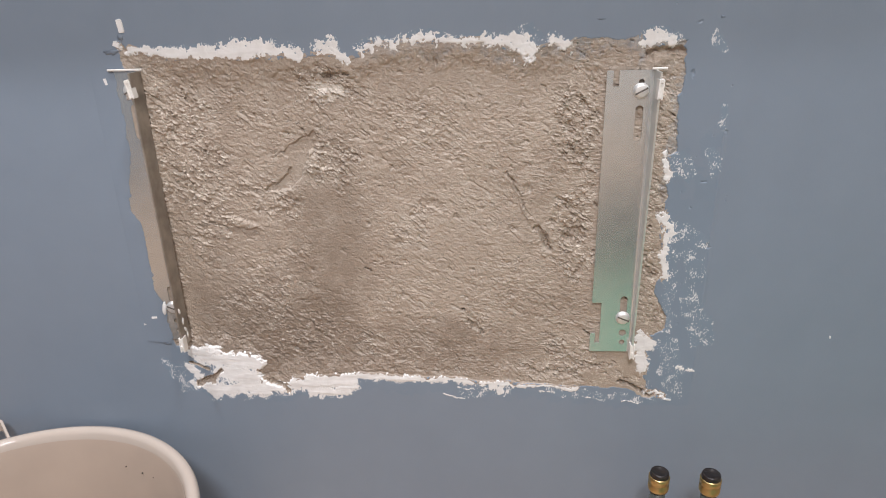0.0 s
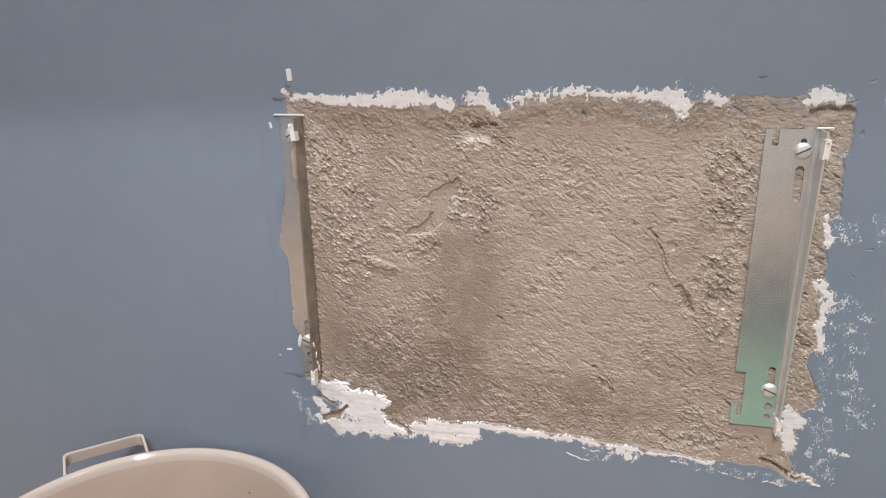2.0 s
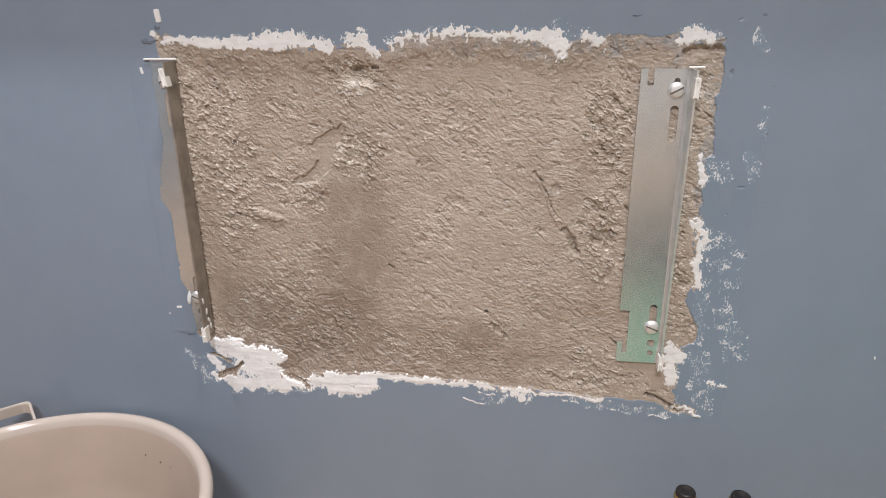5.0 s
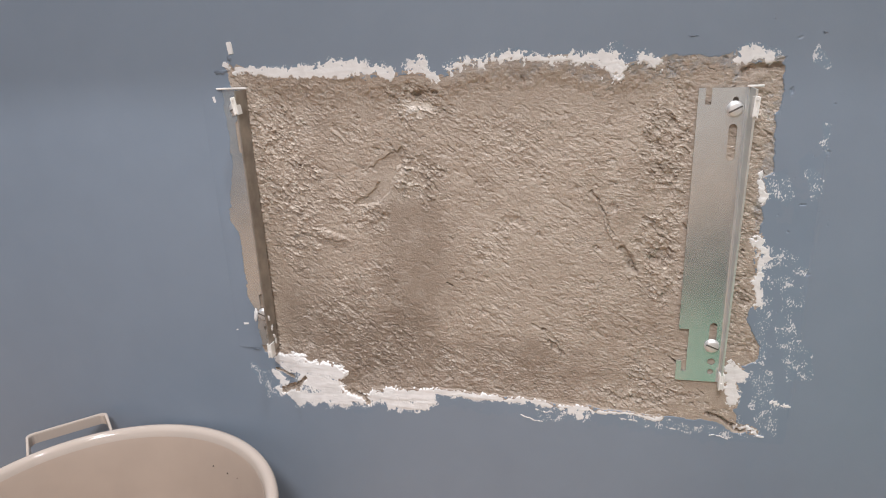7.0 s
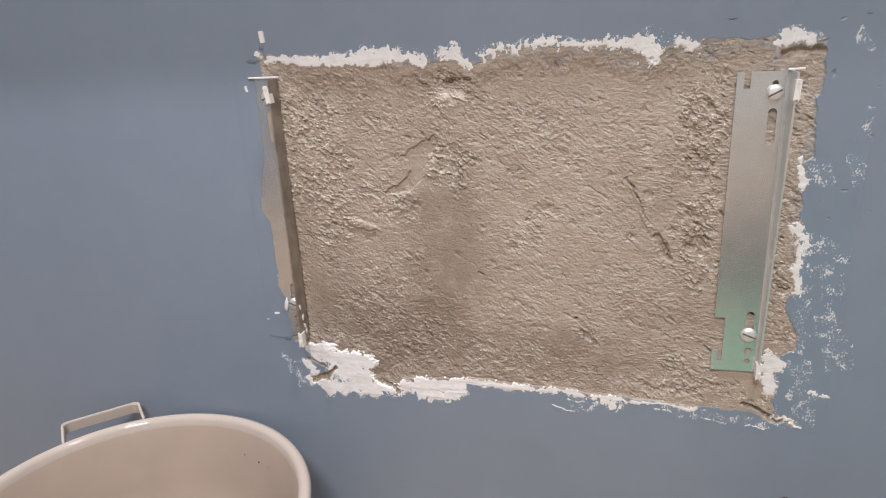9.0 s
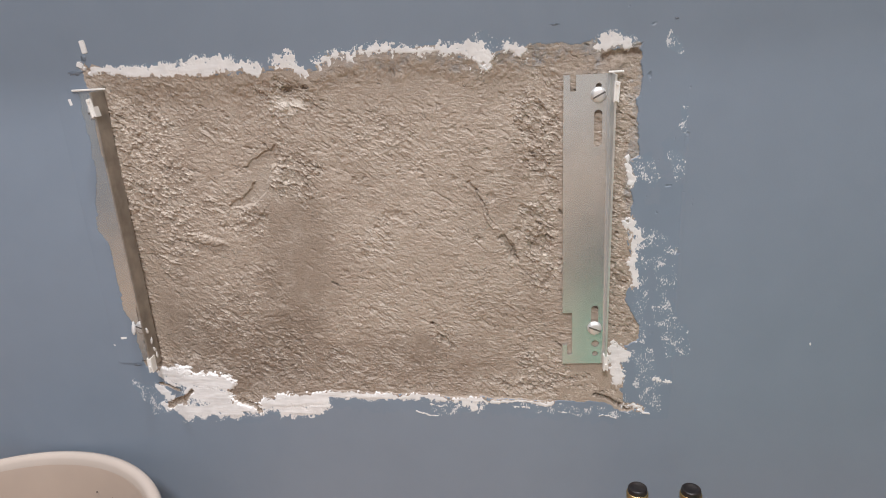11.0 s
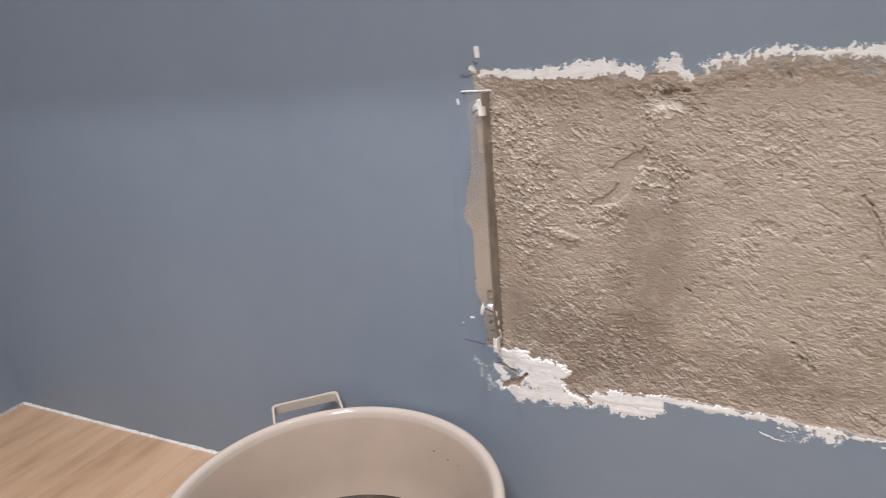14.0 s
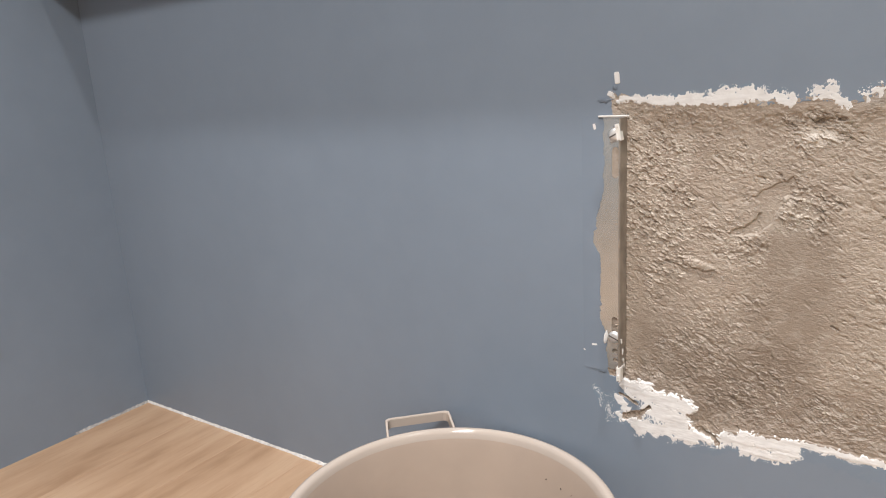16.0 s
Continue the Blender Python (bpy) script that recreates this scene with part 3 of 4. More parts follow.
SCAR = [(-0.386, 0.624), (-0.403, 0.615), (-0.429, 0.600), (-0.419, 0.592), (-0.417, 0.584), (-0.421, 0.572), (-0.433, 0.562), (-0.456, 0.552), (-0.450, 0.547),
        (-0.418, 0.552), (-0.402, 0.566), (-0.398, 0.584), (-0.388, 0.601), (-0.373, 0.612)]
inner = inside_by(GX + 0.0022 * fbm(GX, GZ, 0.008, 131, 3), GZ + 0.0022 * fbm(GX, GZ, 0.008, 133, 3), SCAR)
relief = relief * (1 - 0.7 * step01(inner, -0.001, 0.002)) + 0.0040 * step01(inner, -0.0006, 0.0018)
relief += pit(-0.384, 0.584, 0.014, 0.020, -0.0020, -0.5) + pit(-0.425, 0.540, 0.028, 0.012, -0.0016, 0.5) - 0.0018 * slivers * np.exp(-(((GX + 0.384) / 0.016) ** 2 + ((GZ - 0.586) / 0.024) ** 2))
relief += pit(-0.359, 0.690, 0.009, 0.006, 0.008) + pit(-0.338, 0.692, 0.006, 0.003, 0.006) + pit(-0.365, 0.671, 0.010, 0.006, -0.003)
relief += groove(-0.151, 0.573, -0.142, 0.563, 0.0028, 0.0028) + groove(-0.142, 0.563, -0.137, 0.548, 0.0024, 0.0026) + groove(-0.137, 0.548, -0.129, 0.531, 0.0022, 0.0024)
relief += groove(-0.129, 0.531, -0.116, 0.510, 0.0020, 0.0020) - groove(-0.144, 0.560, -0.132, 0.530, 0.0022, 0.0011) - groove(-0.132, 0.529, -0.116, 0.510, 0.0030, 0.0018)
relief += groove(-0.110, 0.499, -0.096, 0.474, 0.0052, 0.0055) + groove(-0.104, 0.486, -0.097, 0.474, 0.0070, 0.0020)
relief += pit(-0.124, 0.551, 0.006, 0.010, 0.0020, 0.4) + pit(-0.073, 0.486, 0.006, 0.010, 0.0042, 0.6) + pit(-0.061, 0.481, 0.004, 0.006, 0.004, 0.6)
relief += groove(-0.197, 0.369, -0.180, 0.351, 0.0032, 0.0042) + groove(-0.332, 0.447, -0.325, 0.440, 0.0020, 0.0040) + pit(-0.233, 0.705, 0.0035, 0.006, 0.004, 0.4) + pit(-0.236, 0.531, 0.006, 0.011, 0.0014, 0.8)
relief += groove(0.004, 0.283, 0.048, 0.262, 0.0045, 0.008)
relief += pit(-0.206, 0.386, 0.003, 0.0025, 0.006) + pit(-0.247, 0.534, 0.016, 0.010, 0.0014, 0.9) + pit(-0.487, 0.507, 0.03, 0.006, -0.003, -0.3)
relief += groove(0.006, 0.709, 0.047, 0.712, 0.0050, 0.0060) + groove(-0.07, 0.66, -0.045, 0.635, 0.0025, 0.0028) + groove(-0.07, 0.50, -0.055, 0.49, 0.006, 0.005)
deep = 0.0058 - 0.004 * step01(GX, -0.08, -0.02) * step01(0.05 - GX, 0, 0.02)
lip = 0.30 - 0.20 * step01(GZ, 0.66, 0.70) * (1 - step01(GX, -0.06, -0.02))
rim_dust = step01(0.017 - bare + 0.010 * rag, 0.0, 0.014) * np.maximum(step01(GZ, 0.690, 0.702) * (1 - step01(GX, 0.0, 0.01) * step01(0.718 - GZ, 0.0, 0.004)) * (0.65 * step01(GX, -0.34, -0.28) + 0.35 * step01(GX, -0.12, -0.08)), 0.9 * step01(GX, 0.028, 0.036) * step01(GZ, 0.50, 0.54) * (1 - step01(GZ, 0.690, 0.700)))
depth = deep * (lip * step01(bare, -0.0004, 0.0015) + (1 - lip) * step01(bare + 0.004 * rag, 0.001, 0.034))
depth = np.where(bare > 0, np.maximum(depth + relief * step01(bare, 0.0, 0.005), 0.0003), depth)
trowel = 0.0004 * fbm(GX * 0.25, GZ, 0.008, 91, 3)
film = step01(putty, -0.05, 0.5)
depth = depth * (1 - 0.75 * film) - film * (0.00028 + 0.8 * trowel)
depth = depth + 0.0046 * (1 - step01(gap, -0.3, 0.15)) * (1 + 0.5 * rag)
dents = np.maximum(fbm(GX, GZ, 0.010, 95, 3) - 1.05, 0) * step01(GX, -0.02, 0.05) * step01(GZ, 0.30, 0.5)
depth = depth + np.where((bare < -0.004) & (putty < 0), 0.004 * dents, 0)
depth = depth - 0.0004 * step01(GX, 0.0975, 0.0985) * (1 - step01(GX, 0.1005, 0.103)) * step01(GZ, 0.28, 0.30) * (1 - step01(GZ, 0.60, 0.66)) * (bare < -0.01)
edge = np.minimum.reduce([GX - X0, X1 - GX, GZ - Z0, Z1 - GZ])
depth = depth * step01(edge, 0.0, 0.01)

quad = lambda a: (a[:-1, :-1] + a[1:, :-1] + a[:-1, 1:] + a[1:, 1:]) / 4
is_putty = quad(putty) > 0
is_bare = (quad(bare) > 0.0006) | ((quad(bare) > -0.005) & (quad(putty) > -0.55)) | (quad(gap) < 0.3)
is_bare |= (np.abs(quad(GX) + 0.611) < 0.021) & (np.abs(quad(GZ) - 0.518) < 0.17)
is_bare &= ~is_putty
is_thin = (quad(thin) > 0) & ~is_putty & ~is_bare


def sheet(name, mask, mat):
    """A mesh of the field's cells where mask holds."""
    ids = np.arange(NX * NZ).reshape(NX, NZ)
    corners = np.stack([ids[:-1, :-1][mask], ids[1:, :-1][mask], ids[1:, 1:][mask], ids[:-1, 1:][mask]], 1)
    used, flat = np.unique(corners, return_inverse=True)
    flat = flat.reshape(-1)
    me = bpy.data.meshes.new(name)
    me.vertices.add(len(used))
    me.vertices.foreach_set("co", np.stack([GX.ravel()[used], depth.ravel()[used], GZ.ravel()[used]], 1).ravel())
    me.loops.add(len(flat))
    me.loops.foreach_set("vertex_index", flat.astype(np.int32))
    me.polygons.add(len(corners))
    me.polygons.foreach_set("loop_start", np.arange(0, len(flat), 4, dtype=np.int32))
    me.polygons.foreach_set("use_smooth", np.ones(len(corners), bool))
    me.update()
    me.validate()
    me.materials.append(mat)
    if mat == PLASTER:
        # also places the painted glints in the plaster colour
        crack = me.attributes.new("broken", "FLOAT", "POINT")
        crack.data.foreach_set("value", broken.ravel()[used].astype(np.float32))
        dust = me.attributes.new("rim", "FLOAT", "POINT")
        dust.data.foreach_set("value", rim_dust.ravel()[used].astype(np.float32))
    return new(name, me)


# ---- structure ----
XL, XR, YB, TOP = -1.848, 1.75, -3.3, 2.6
bm = bmesh.new()
box(bm, XL - 0.2, XR + 0.2, 0.035, 0.25, -0.05, TOP)
for d in ((XL, X0, 0, 0.035, 0, TOP), (X1, XR, 0, 0.035, 0, TOP), (X0, X1, 0, 0.035, 0, Z0), (X0, X1, 0, 0.035, Z1, TOP)):
    box(bm, *d)
wall_north = tagged(finish("wall_north", bm, BLUE), "blue-grey painted wall with a chopped-out patch", "wall", kind="structure")
halo = np.where(GX > 0.03, np.minimum(0.0985 - GX, np.minimum(GZ - 0.245, 0.60 - GZ + 0.06 * lumps)), bare + 0.026 + 0.005 * rag) + 0.0012 * rag
is_coat = (quad(halo) > 0) & (quad(GZ) < 0.67) & (quad(GX) > -0.615) & ~is_putty & ~is_bare & ~is_thin
skin = sheet("paint_edge", ~is_putty & ~is_bare & ~is_thin & ~is_coat, BLUE)
skin.parent = wall_north
tagged(skin, "ragged edge of the blue paint round the bare patch")
coat = sheet("second_coat", is_coat, COAT)
coat.parent = wall_north
tagged(coat, "band of a darker second coat of blue paint")
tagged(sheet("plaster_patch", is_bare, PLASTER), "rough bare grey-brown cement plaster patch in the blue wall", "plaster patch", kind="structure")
cell_zone = zone[:-1, :-1]
tagged(sheet("putty_splash", is_thin, SPLASHED), "fine white putty spatter dried on the blue paint", "putty", "putty smears", "stuff")
for number, words in enumerate(("ragged white putty smears along the upper edge", "small white putty daubs at the patch corners", "thick white putty smears along the lower edge",
                                "broken white putty dabs along the side edge")):
    tagged(sheet("putty_smear", is_putty & (cell_zone == number), PUTTY), words, "putty", "putty smears", "stuff")
slab("wall_west", (XL - 0.2, XL, YB, 0.035, -0.05, TOP), BLUE, "plain blue-grey painted side wall")
slab("wall_east", (XR, XR + 0.2, YB, 0.035, -0.05, TOP), PALE, "plain pale painted side wall")
slab("wall_south", (XL - 0.2, XR + 0.2, YB - 0.2, YB, -0.05, TOP), PALE, "plain pale painted wall")
slab("ceiling", (XL - 0.2, XR + 0.2, YB - 0.2, 0.25, TOP, TOP + 0.1), CEIL, "plain white ceiling")
slab("subfloor", (XL - 0.2, XR + 0.2, YB - 0.2, 0.25, -0.15, -0.012), PLASTER, "grey screed under the laminate")


def window_sill():
    bm = bmesh.new()
    box(bm, XL + 0.001, XR - 0.001, -0.0900, 0.0, 1.020, 1.060)
    bevel(bm, 0.004)
    return tagged(finish("window_sill", bm, BLUE), "blue-grey projecting ledge above the bare patch", "window sill", kind="structure")


window_sill()


def seal_strip(name, along, length, label, size, mat):
    """A thin ragged bead of filler where the floor meets a wall."""
    bm = bmesh.new()
    n = int(length / 0.006)
    rows = []
    for i in range(n + 1):
        a = i * length / n
        f = noise.noise((a * 22, 3.1, 0)) + 0.6 * noise.noise((a * 90, 9.3, 0))
        w = max(0.0034 + 0.0026 * f, 0.0008)
        h = max(0.0020 + 0.0022 * f + 0.003 * noise.noise((a * 150, 0, 4)), 0.0006)
        w, h = w * size, (h + 0.004) * size - 0.004
        if size < 0.9 and noise.noise((a * 14, 7.7, 1)) < -0.05:
            w, h = 0.0004, -0.0038
        prof = ((0.0, h + 0.004), (w * 0.35, h + 0.002), (w * 0.8, h * 0.5), (w, -0.001))
        rows.append([bm.verts.new((XL + a, -d, z) if along == "x" else (XL + d, -a, z)) for d, z in prof])
    for p, q in zip(rows, rows[1:]):
        for k in range(3):
            bm.faces.new((p[k], p[k + 1], q[k + 1], q[k]))
    return tagged(finish(name, bm, mat, True), label, "filler", kind="structure")


seal_strip("trim_north", "x", 3.5, "thin ragged white filler along the floor edge", 0.91, FILLER)
seal_strip("trim_west", "y", 0.19, "crumbly grey-white filler at the floor corner", 0.92, GREYFILL)

# ---- the floor of laminate planks ----
floor = tagged(new("floor"), "warm light oak laminate floor", "floor", kind="structure")
PW, PL = 0.192, 1.285


def plank_mesh(width, length):
    bm = bmesh.new()
    box(bm, 0, width - 0.0003, 0, length - 0.0003, -0.012, 0)
    bmesh.ops.bevel(bm, geom=[e for e in bm.edges if all(v.co.z > -0.001 for v in e.verts)], offset=0.0004, segments=1, affect="EDGES")
    bmesh.ops.recalc_face_normals(bm, faces=bm.faces)
    me = bpy.data.meshes.new("plank")
    bm.to_mesh(me)
    bm.free()
    me.materials.append(OAK)
    return me


cut = {}
for i in range(19):
    x0, x1 = XL + i * PW, min(XL + (i + 1) * PW, XR)
    for j in range(4):
        y1 = min(-j * PL + (0.0, 0.43, 0.86)[i % 3], 0.0)
        y0 = max(-(j + 1) * PL + (0.0, 0.43, 0.86)[i % 3], YB)
        if y1 - y0 < 0.02:
            continue
        key = (round(x1 - x0, 3), round(y1 - y0, 3))
        cut[key] = cut.get(key) or plank_mesh(*key)
        ob = new("plank", cut[key])
        ob.location = (x0, y0, 0)
        ob.parent = floor

# ---- radiator brackets ----


def outline_prism(bm, pts, y0, y1, holes=()):
    """A flat plate in the xz plane with an outline and holes, given as loops of (x, z)."""
    loops = [pts, *holes]
    edges = []
    for loop in loops:
        vs = [bm.verts.new((x, y0, z)) for x, z in loop]
        edges += [bm.edges.new((vs[i], vs[(i + 1) % len(vs)])) for i in range(len(vs))]
    res = bmesh.ops.triangle_fill(bm, edges=edges, use_beauty=True)
    faces = [g for g in res["geom"] if isinstance(g, bmesh.types.BMFace)]
    ext = bmesh.ops.extrude_face_region(bm, geom=faces)
    for v in [g for g in ext["geom"] if isinstance(g, bmesh.types.BMVert)]:
        v.co.y = y1


def ring(x, z, r, n=14):
    return [(x + r * math.cos(i * math.tau / n), z + r * math.sin(i * math.tau / n)) for i in range(n)]


def slot(x, z0, z1, r, n=8):
    low = [(x + r * math.cos(math.pi + i * math.pi / n), z0 + r * math.sin(math.pi + i * math.pi / n)) for i in range(n + 1)]
    high = [(x + r * math.cos(i * math.pi / n), z1 + r * math.sin(i * math.pi / n)) for i in range(n + 1)]
    return low + high


def slotted_screw(parent, x, z, turn):
    bm = bmesh.new()
    lathe(bm, [(0.0, 0.0048), (0.0058, 0.0047), (0.0070, 0.0042), (0.0080, 0.0030), (0.0083, 0.0012), (0.0089, 0.0010), (0.0090, 0.0), (0.0, 0.0)], 28)
    head = part("screw", bm, SCREW, parent, "slotted zinc screw head", True)
    head.matrix_local = pose(x, -0.0025, z, 90, 0, 0)
    # no cut is modelled; a dark bar stands for the slot's shade
    bm = bmesh.new()
    box(bm, -0.0076, 0.0076, -0.0009, 0.0009, 0.0036, 0.0050)
    s = part("screw_slot", bm, SLOT_SHADE, head, "dark bar painting the shade in the screw slot")
    s.matrix_local = pose(0, 0, 0, 0, 0, turn)
    return head


def radiator_bracket(x, z, label, low_depth, lean, tilt):
    """An L-shaped bracket; its bend stands at x, its foot at z."""
    base = tagged(new("radiator_bracket"), label, "radiator bracket", group="radiator brackets")
    base.location = (x, 0, z)
    bm = bmesh.new()
    pts = [(0, 0), (0, 0.361), (-0.038, 0.361), (-0.038, 0.343), (-0.0445, 0.343), (-0.0445, 0.361), (-0.052, 0.361),
           (-0.053, 0.071), (-0.041, 0.071), (-0.041, 0.013), (-0.047, 0.013), (-0.047, 0.027), (-0.053, 0.027), (-0.053, 0)]
    holes = [ring(-0.013, 0.348, 0.0032), slot(-0.013, 0.284, 0.317, 0.0045), slot(-0.013, 0.052, 0.076, 0.0045), ring(-0.012, 0.028, 0.0046), ring(-0.012, 0.014, 0.0036)]
    outline_prism(bm, pts, -0.0025, 0.0, holes)
    part("wall_plate", bm, ZINC, base, "galvanised plate with slots")
    bm = bmesh.new()
    ends = []
    for h, out, side in ((0.0, low_depth, lean), (0.361, 0.0290, 0.0)):
        prof = [(-0.0030, -0.0024), (-0.0026, -0.0032), (-0.0017, -0.0037), (-0.0008, -0.0033), (0.0001, -0.0026), (0.0008, -0.0040), (0.0008 + side, -out), (0.0030 + side, -out), (0.0030, -0.0030), (0.0020, -0.0008), (0.0, 0.0)]
        ends.append([bm.verts.new((px, py, h)) for px, py in prof])
    low, high = ends
    n = len(low)
    for i in range(n):
        bm.faces.new((low[i], low[(i + 1) % n], high[(i + 1) % n], high[i]))
    bm.faces.new(low), bm.faces.new(high)
    part("flange", bm, SHADED_DIRTY if x < -0.3 else FOLDED, base, "projecting folded flange")
    for zc, out, side in ((0.332, 0.0290, 0.0), (-0.006, low_depth, lean)):
        bm = bmesh.new()
        box(bm, -0.0011, 0.0005, -0.0020, 0.0090, 0.0, 0.0215)
        box(bm, 0.0033, 0.0049, -0.0020, 0.0090, 0.0, 0.0215)
        shut = 0.018 if zc > 0.1 else 0.006
        box(bm, 0.0007, 0.0031, -0.0027, 0.0085, shut, shut + 0.0040)
        box(bm, 0.0004, 0.0034, -0.0012, 0.0080, 0.0010, 0.0200)
        bevel(bm, 0.0003, 1)
        clip = part("end_clip", bm, CLIP, base, "white plastic end clip")
        clip.matrix_local = pose(side, -out, zc, 0, tilt if zc > 0.1 else 0, 0)
    bm = bmesh.new()
    box(bm, -0.036 if x < -0.3 else -0.003, 0.014 if x > -0.3 else 0.006, -0.0060, -0.0030, 0.3612, 0.3636)
    bevel(bm, 0.0006, 1)
    part("edge_strip", bm, CLIP, base, "white plastic strip on the top edge")
    slotted_screw(base, -0.013, 0.338, 28)
    slotted_screw(base, -0.013, 0.050, -22)
    return base


radiator_bracket(0.0135, 0.330, "galvanised radiator bracket screwed to the bare plaster", 0.011, -0.0014, 3)
west_bracket = radiator_bracket(-0.5850, 0.340, "galvanised radiator bracket smeared with blue paint", 0.026, -0.0005, -9)


def smear_and_reflection(parent):
    """A ragged film of wall paint over the outer half of the plate, with a reflection painted above."""
    bm = bmesh.new()
    n = 240
    cols = []
    for i in range(n + 1):
        h = -0.004 + 0.3655 * i / n
        # wider near the top, where the blue stands for the mirrored wall
        wide = 0.012 + 0.015 * float(step01(np.array(h), 0.19, 0.275)) + 0.010 * (1 - float(step01(np.array(h), 0.165, 0.190))) + 0.010 * (1 - float(step01(np.array(h), 0.045, 0.075)))
        wide += 0.0034 * noise.noise((h * 55, 0, 0)) + 0.0024 * noise.noise((h * 190, 5, 0)) + 0.0012 * noise.noise((h * 520, 2, 0))
        cols.append([bm.verts.new((-0.0600 + k * (wide + 0.004) / 4, (-0.0022, -0.0029, -0.0031, -0.0031, -0.0027)[k], h)) for k in range(5)])
    for p, q in zip(cols, cols[1:]):
        for k in range(4):
            bm.faces.new((p[k], p[k + 1], q[k + 1], q[k]))
    return part("smear_and_reflection", bm, BLUE, parent, "ragged blue paint smear, widened above as the wall's painted reflection", True)


west_bracket.location.y = 0.0021


def daub_or_dent(x, z, wide, high, seed):
    """A thin ragged dark mark on the wall: paint daubs, and dents with painted shade."""
    bm = bmesh.new()
    mid = bm.verts.new((x, -0.0006, z))
    rim = []
    for k in range(60):
        a = 2 * math.pi * k / 60
        r = 1 + 0.60 * noise.noise((2 * math.cos(a), 2 * math.sin(a), seed)) + 0.50 * noise.noise((7 * math.cos(a), 7 * math.sin(a), seed))
        rim.append((bm.verts.new((x + 0.9 * r * wide * math.cos(a), -0.0005, z + 0.9 * r * high * math.sin(a))), bm.verts.new((x + r * wide * math.cos(a), 0.0008, z + r * high * math.sin(a)))))
    for (a, b), (c, d) in zip(rim, rim[1:] + rim[:1]):
        bm.faces.new((mid, a, c))
        bm.faces.new((a, b, d, c))
    bmesh.ops.recalc_face_normals(bm, faces=bm.faces)
    return part("daub_or_dent", bm, DARKBLUE, wall_north, "small darker blue mark used for paint daubs and shaded dents", True)


def putty_chip(x, z, wide, high, turn, seed):
    """A small flat flake of putty with a chipped outline."""
    bm = bmesh.new()
    rim = []
    for k in range(16):
        a = 2 * math.pi * k / 16
        r = 1 / max(abs(math.cos(a)), abs(math.sin(a))) ** 0.8 * (1 + 0.16 * noise.noise((2 * math.cos(a), 2 * math.sin(a), seed)))
        u, w = r * wide * math.cos(a), r * high * math.sin(a)
        c, d = math.cos(turn), math.sin(turn)
        u, w = u * c - w * d, u * d + w * c
        rim.append((bm.verts.new((x + 0.92 * u, -0.0011, z + 0.92 * w)), bm.verts.new((x + u, 0.0006, z + w))))
    bm.faces.new([a for a, _ in rim])
    for (a, b), (c, d) in zip(rim, rim[1:] + rim[:1]):
        bm.faces.new((a, b, d, c))
    return part("putty_chip", bm, PUTTY, wall_north, "small white flake of putty")


putty_chip(-0.5960, 0.7515, 0.0036, 0.0078, 0.10, 3.0)
putty_chip(-0.6050, 0.7310, 0.0042, 0.0030, -0.4, 5.0)
putty_chip(-0.6270, 0.6890, 0.0020, 0.0042, 0.2, 8.0)
putty_chip(-0.6280, 0.3740, 0.0044, 0.0017, 0.1, 11.0)
daub_or_dent(-0.6130, 0.7230, 0.0080, 0.0030, 2.3)
daub_or_dent(-0.5985, 0.7390, 0.0034, 0.0034, 7.1)
putty_chip(0.2635, 0.3530, 0.0009, 0.0018, 0.2, 14.0)
putty_chip(0.0690, 0.2550, 0.0050, 0.0012, -0.1, 17.0)
# two dents in the wall paint, their shade drawn as dark marks
daub_or_dent(-0.0480, 0.7460, 0.0046, 0.0011, 6.0)
daub_or_dent(0.0820, 0.7450, 0.0024, 0.0014, 9.0)
daub_or_dent(-0.6170, 0.3330, 0.0060, 0.0016, 4.0)
smear_and_reflection(west_bracket)
for px, py, pz, tilt in ((0.0032, -0.020, 0.052, 20), (0.0032, -0.015, 0.035, -15), (0.0032, -0.012, 0.021, 30), (0.0032, -0.009, 0.012, 0), (-0.026, -0.0032, 0.048, 8), (-0.012, -0.0035, 0.333, 60)):
    bm = bmesh.new()
    bmesh.ops.create_icosphere(bm, subdivisions=2, radius=1.0)
    for v in bm.verts:
        v.co *= 1 + 0.35 * noise.noise(v.co * 1.7 + Vector((px * 900, pz * 300, 0)))
    flat = Matrix.Diagonal((0.0008, 0.0024, 0.0048, 1)) if px > 0 else Matrix.Diagonal((0.0030, 0.0009, 0.0100, 1))
    bmesh.ops.transform(bm, matrix=pose(px, py, pz, tilt if px > 0 else 0, 0 if px > 0 else tilt, 0) @ flat, verts=bm.verts)
    part("putty_dab", bm, PUTTY, west_bracket, "white putty dab", True)

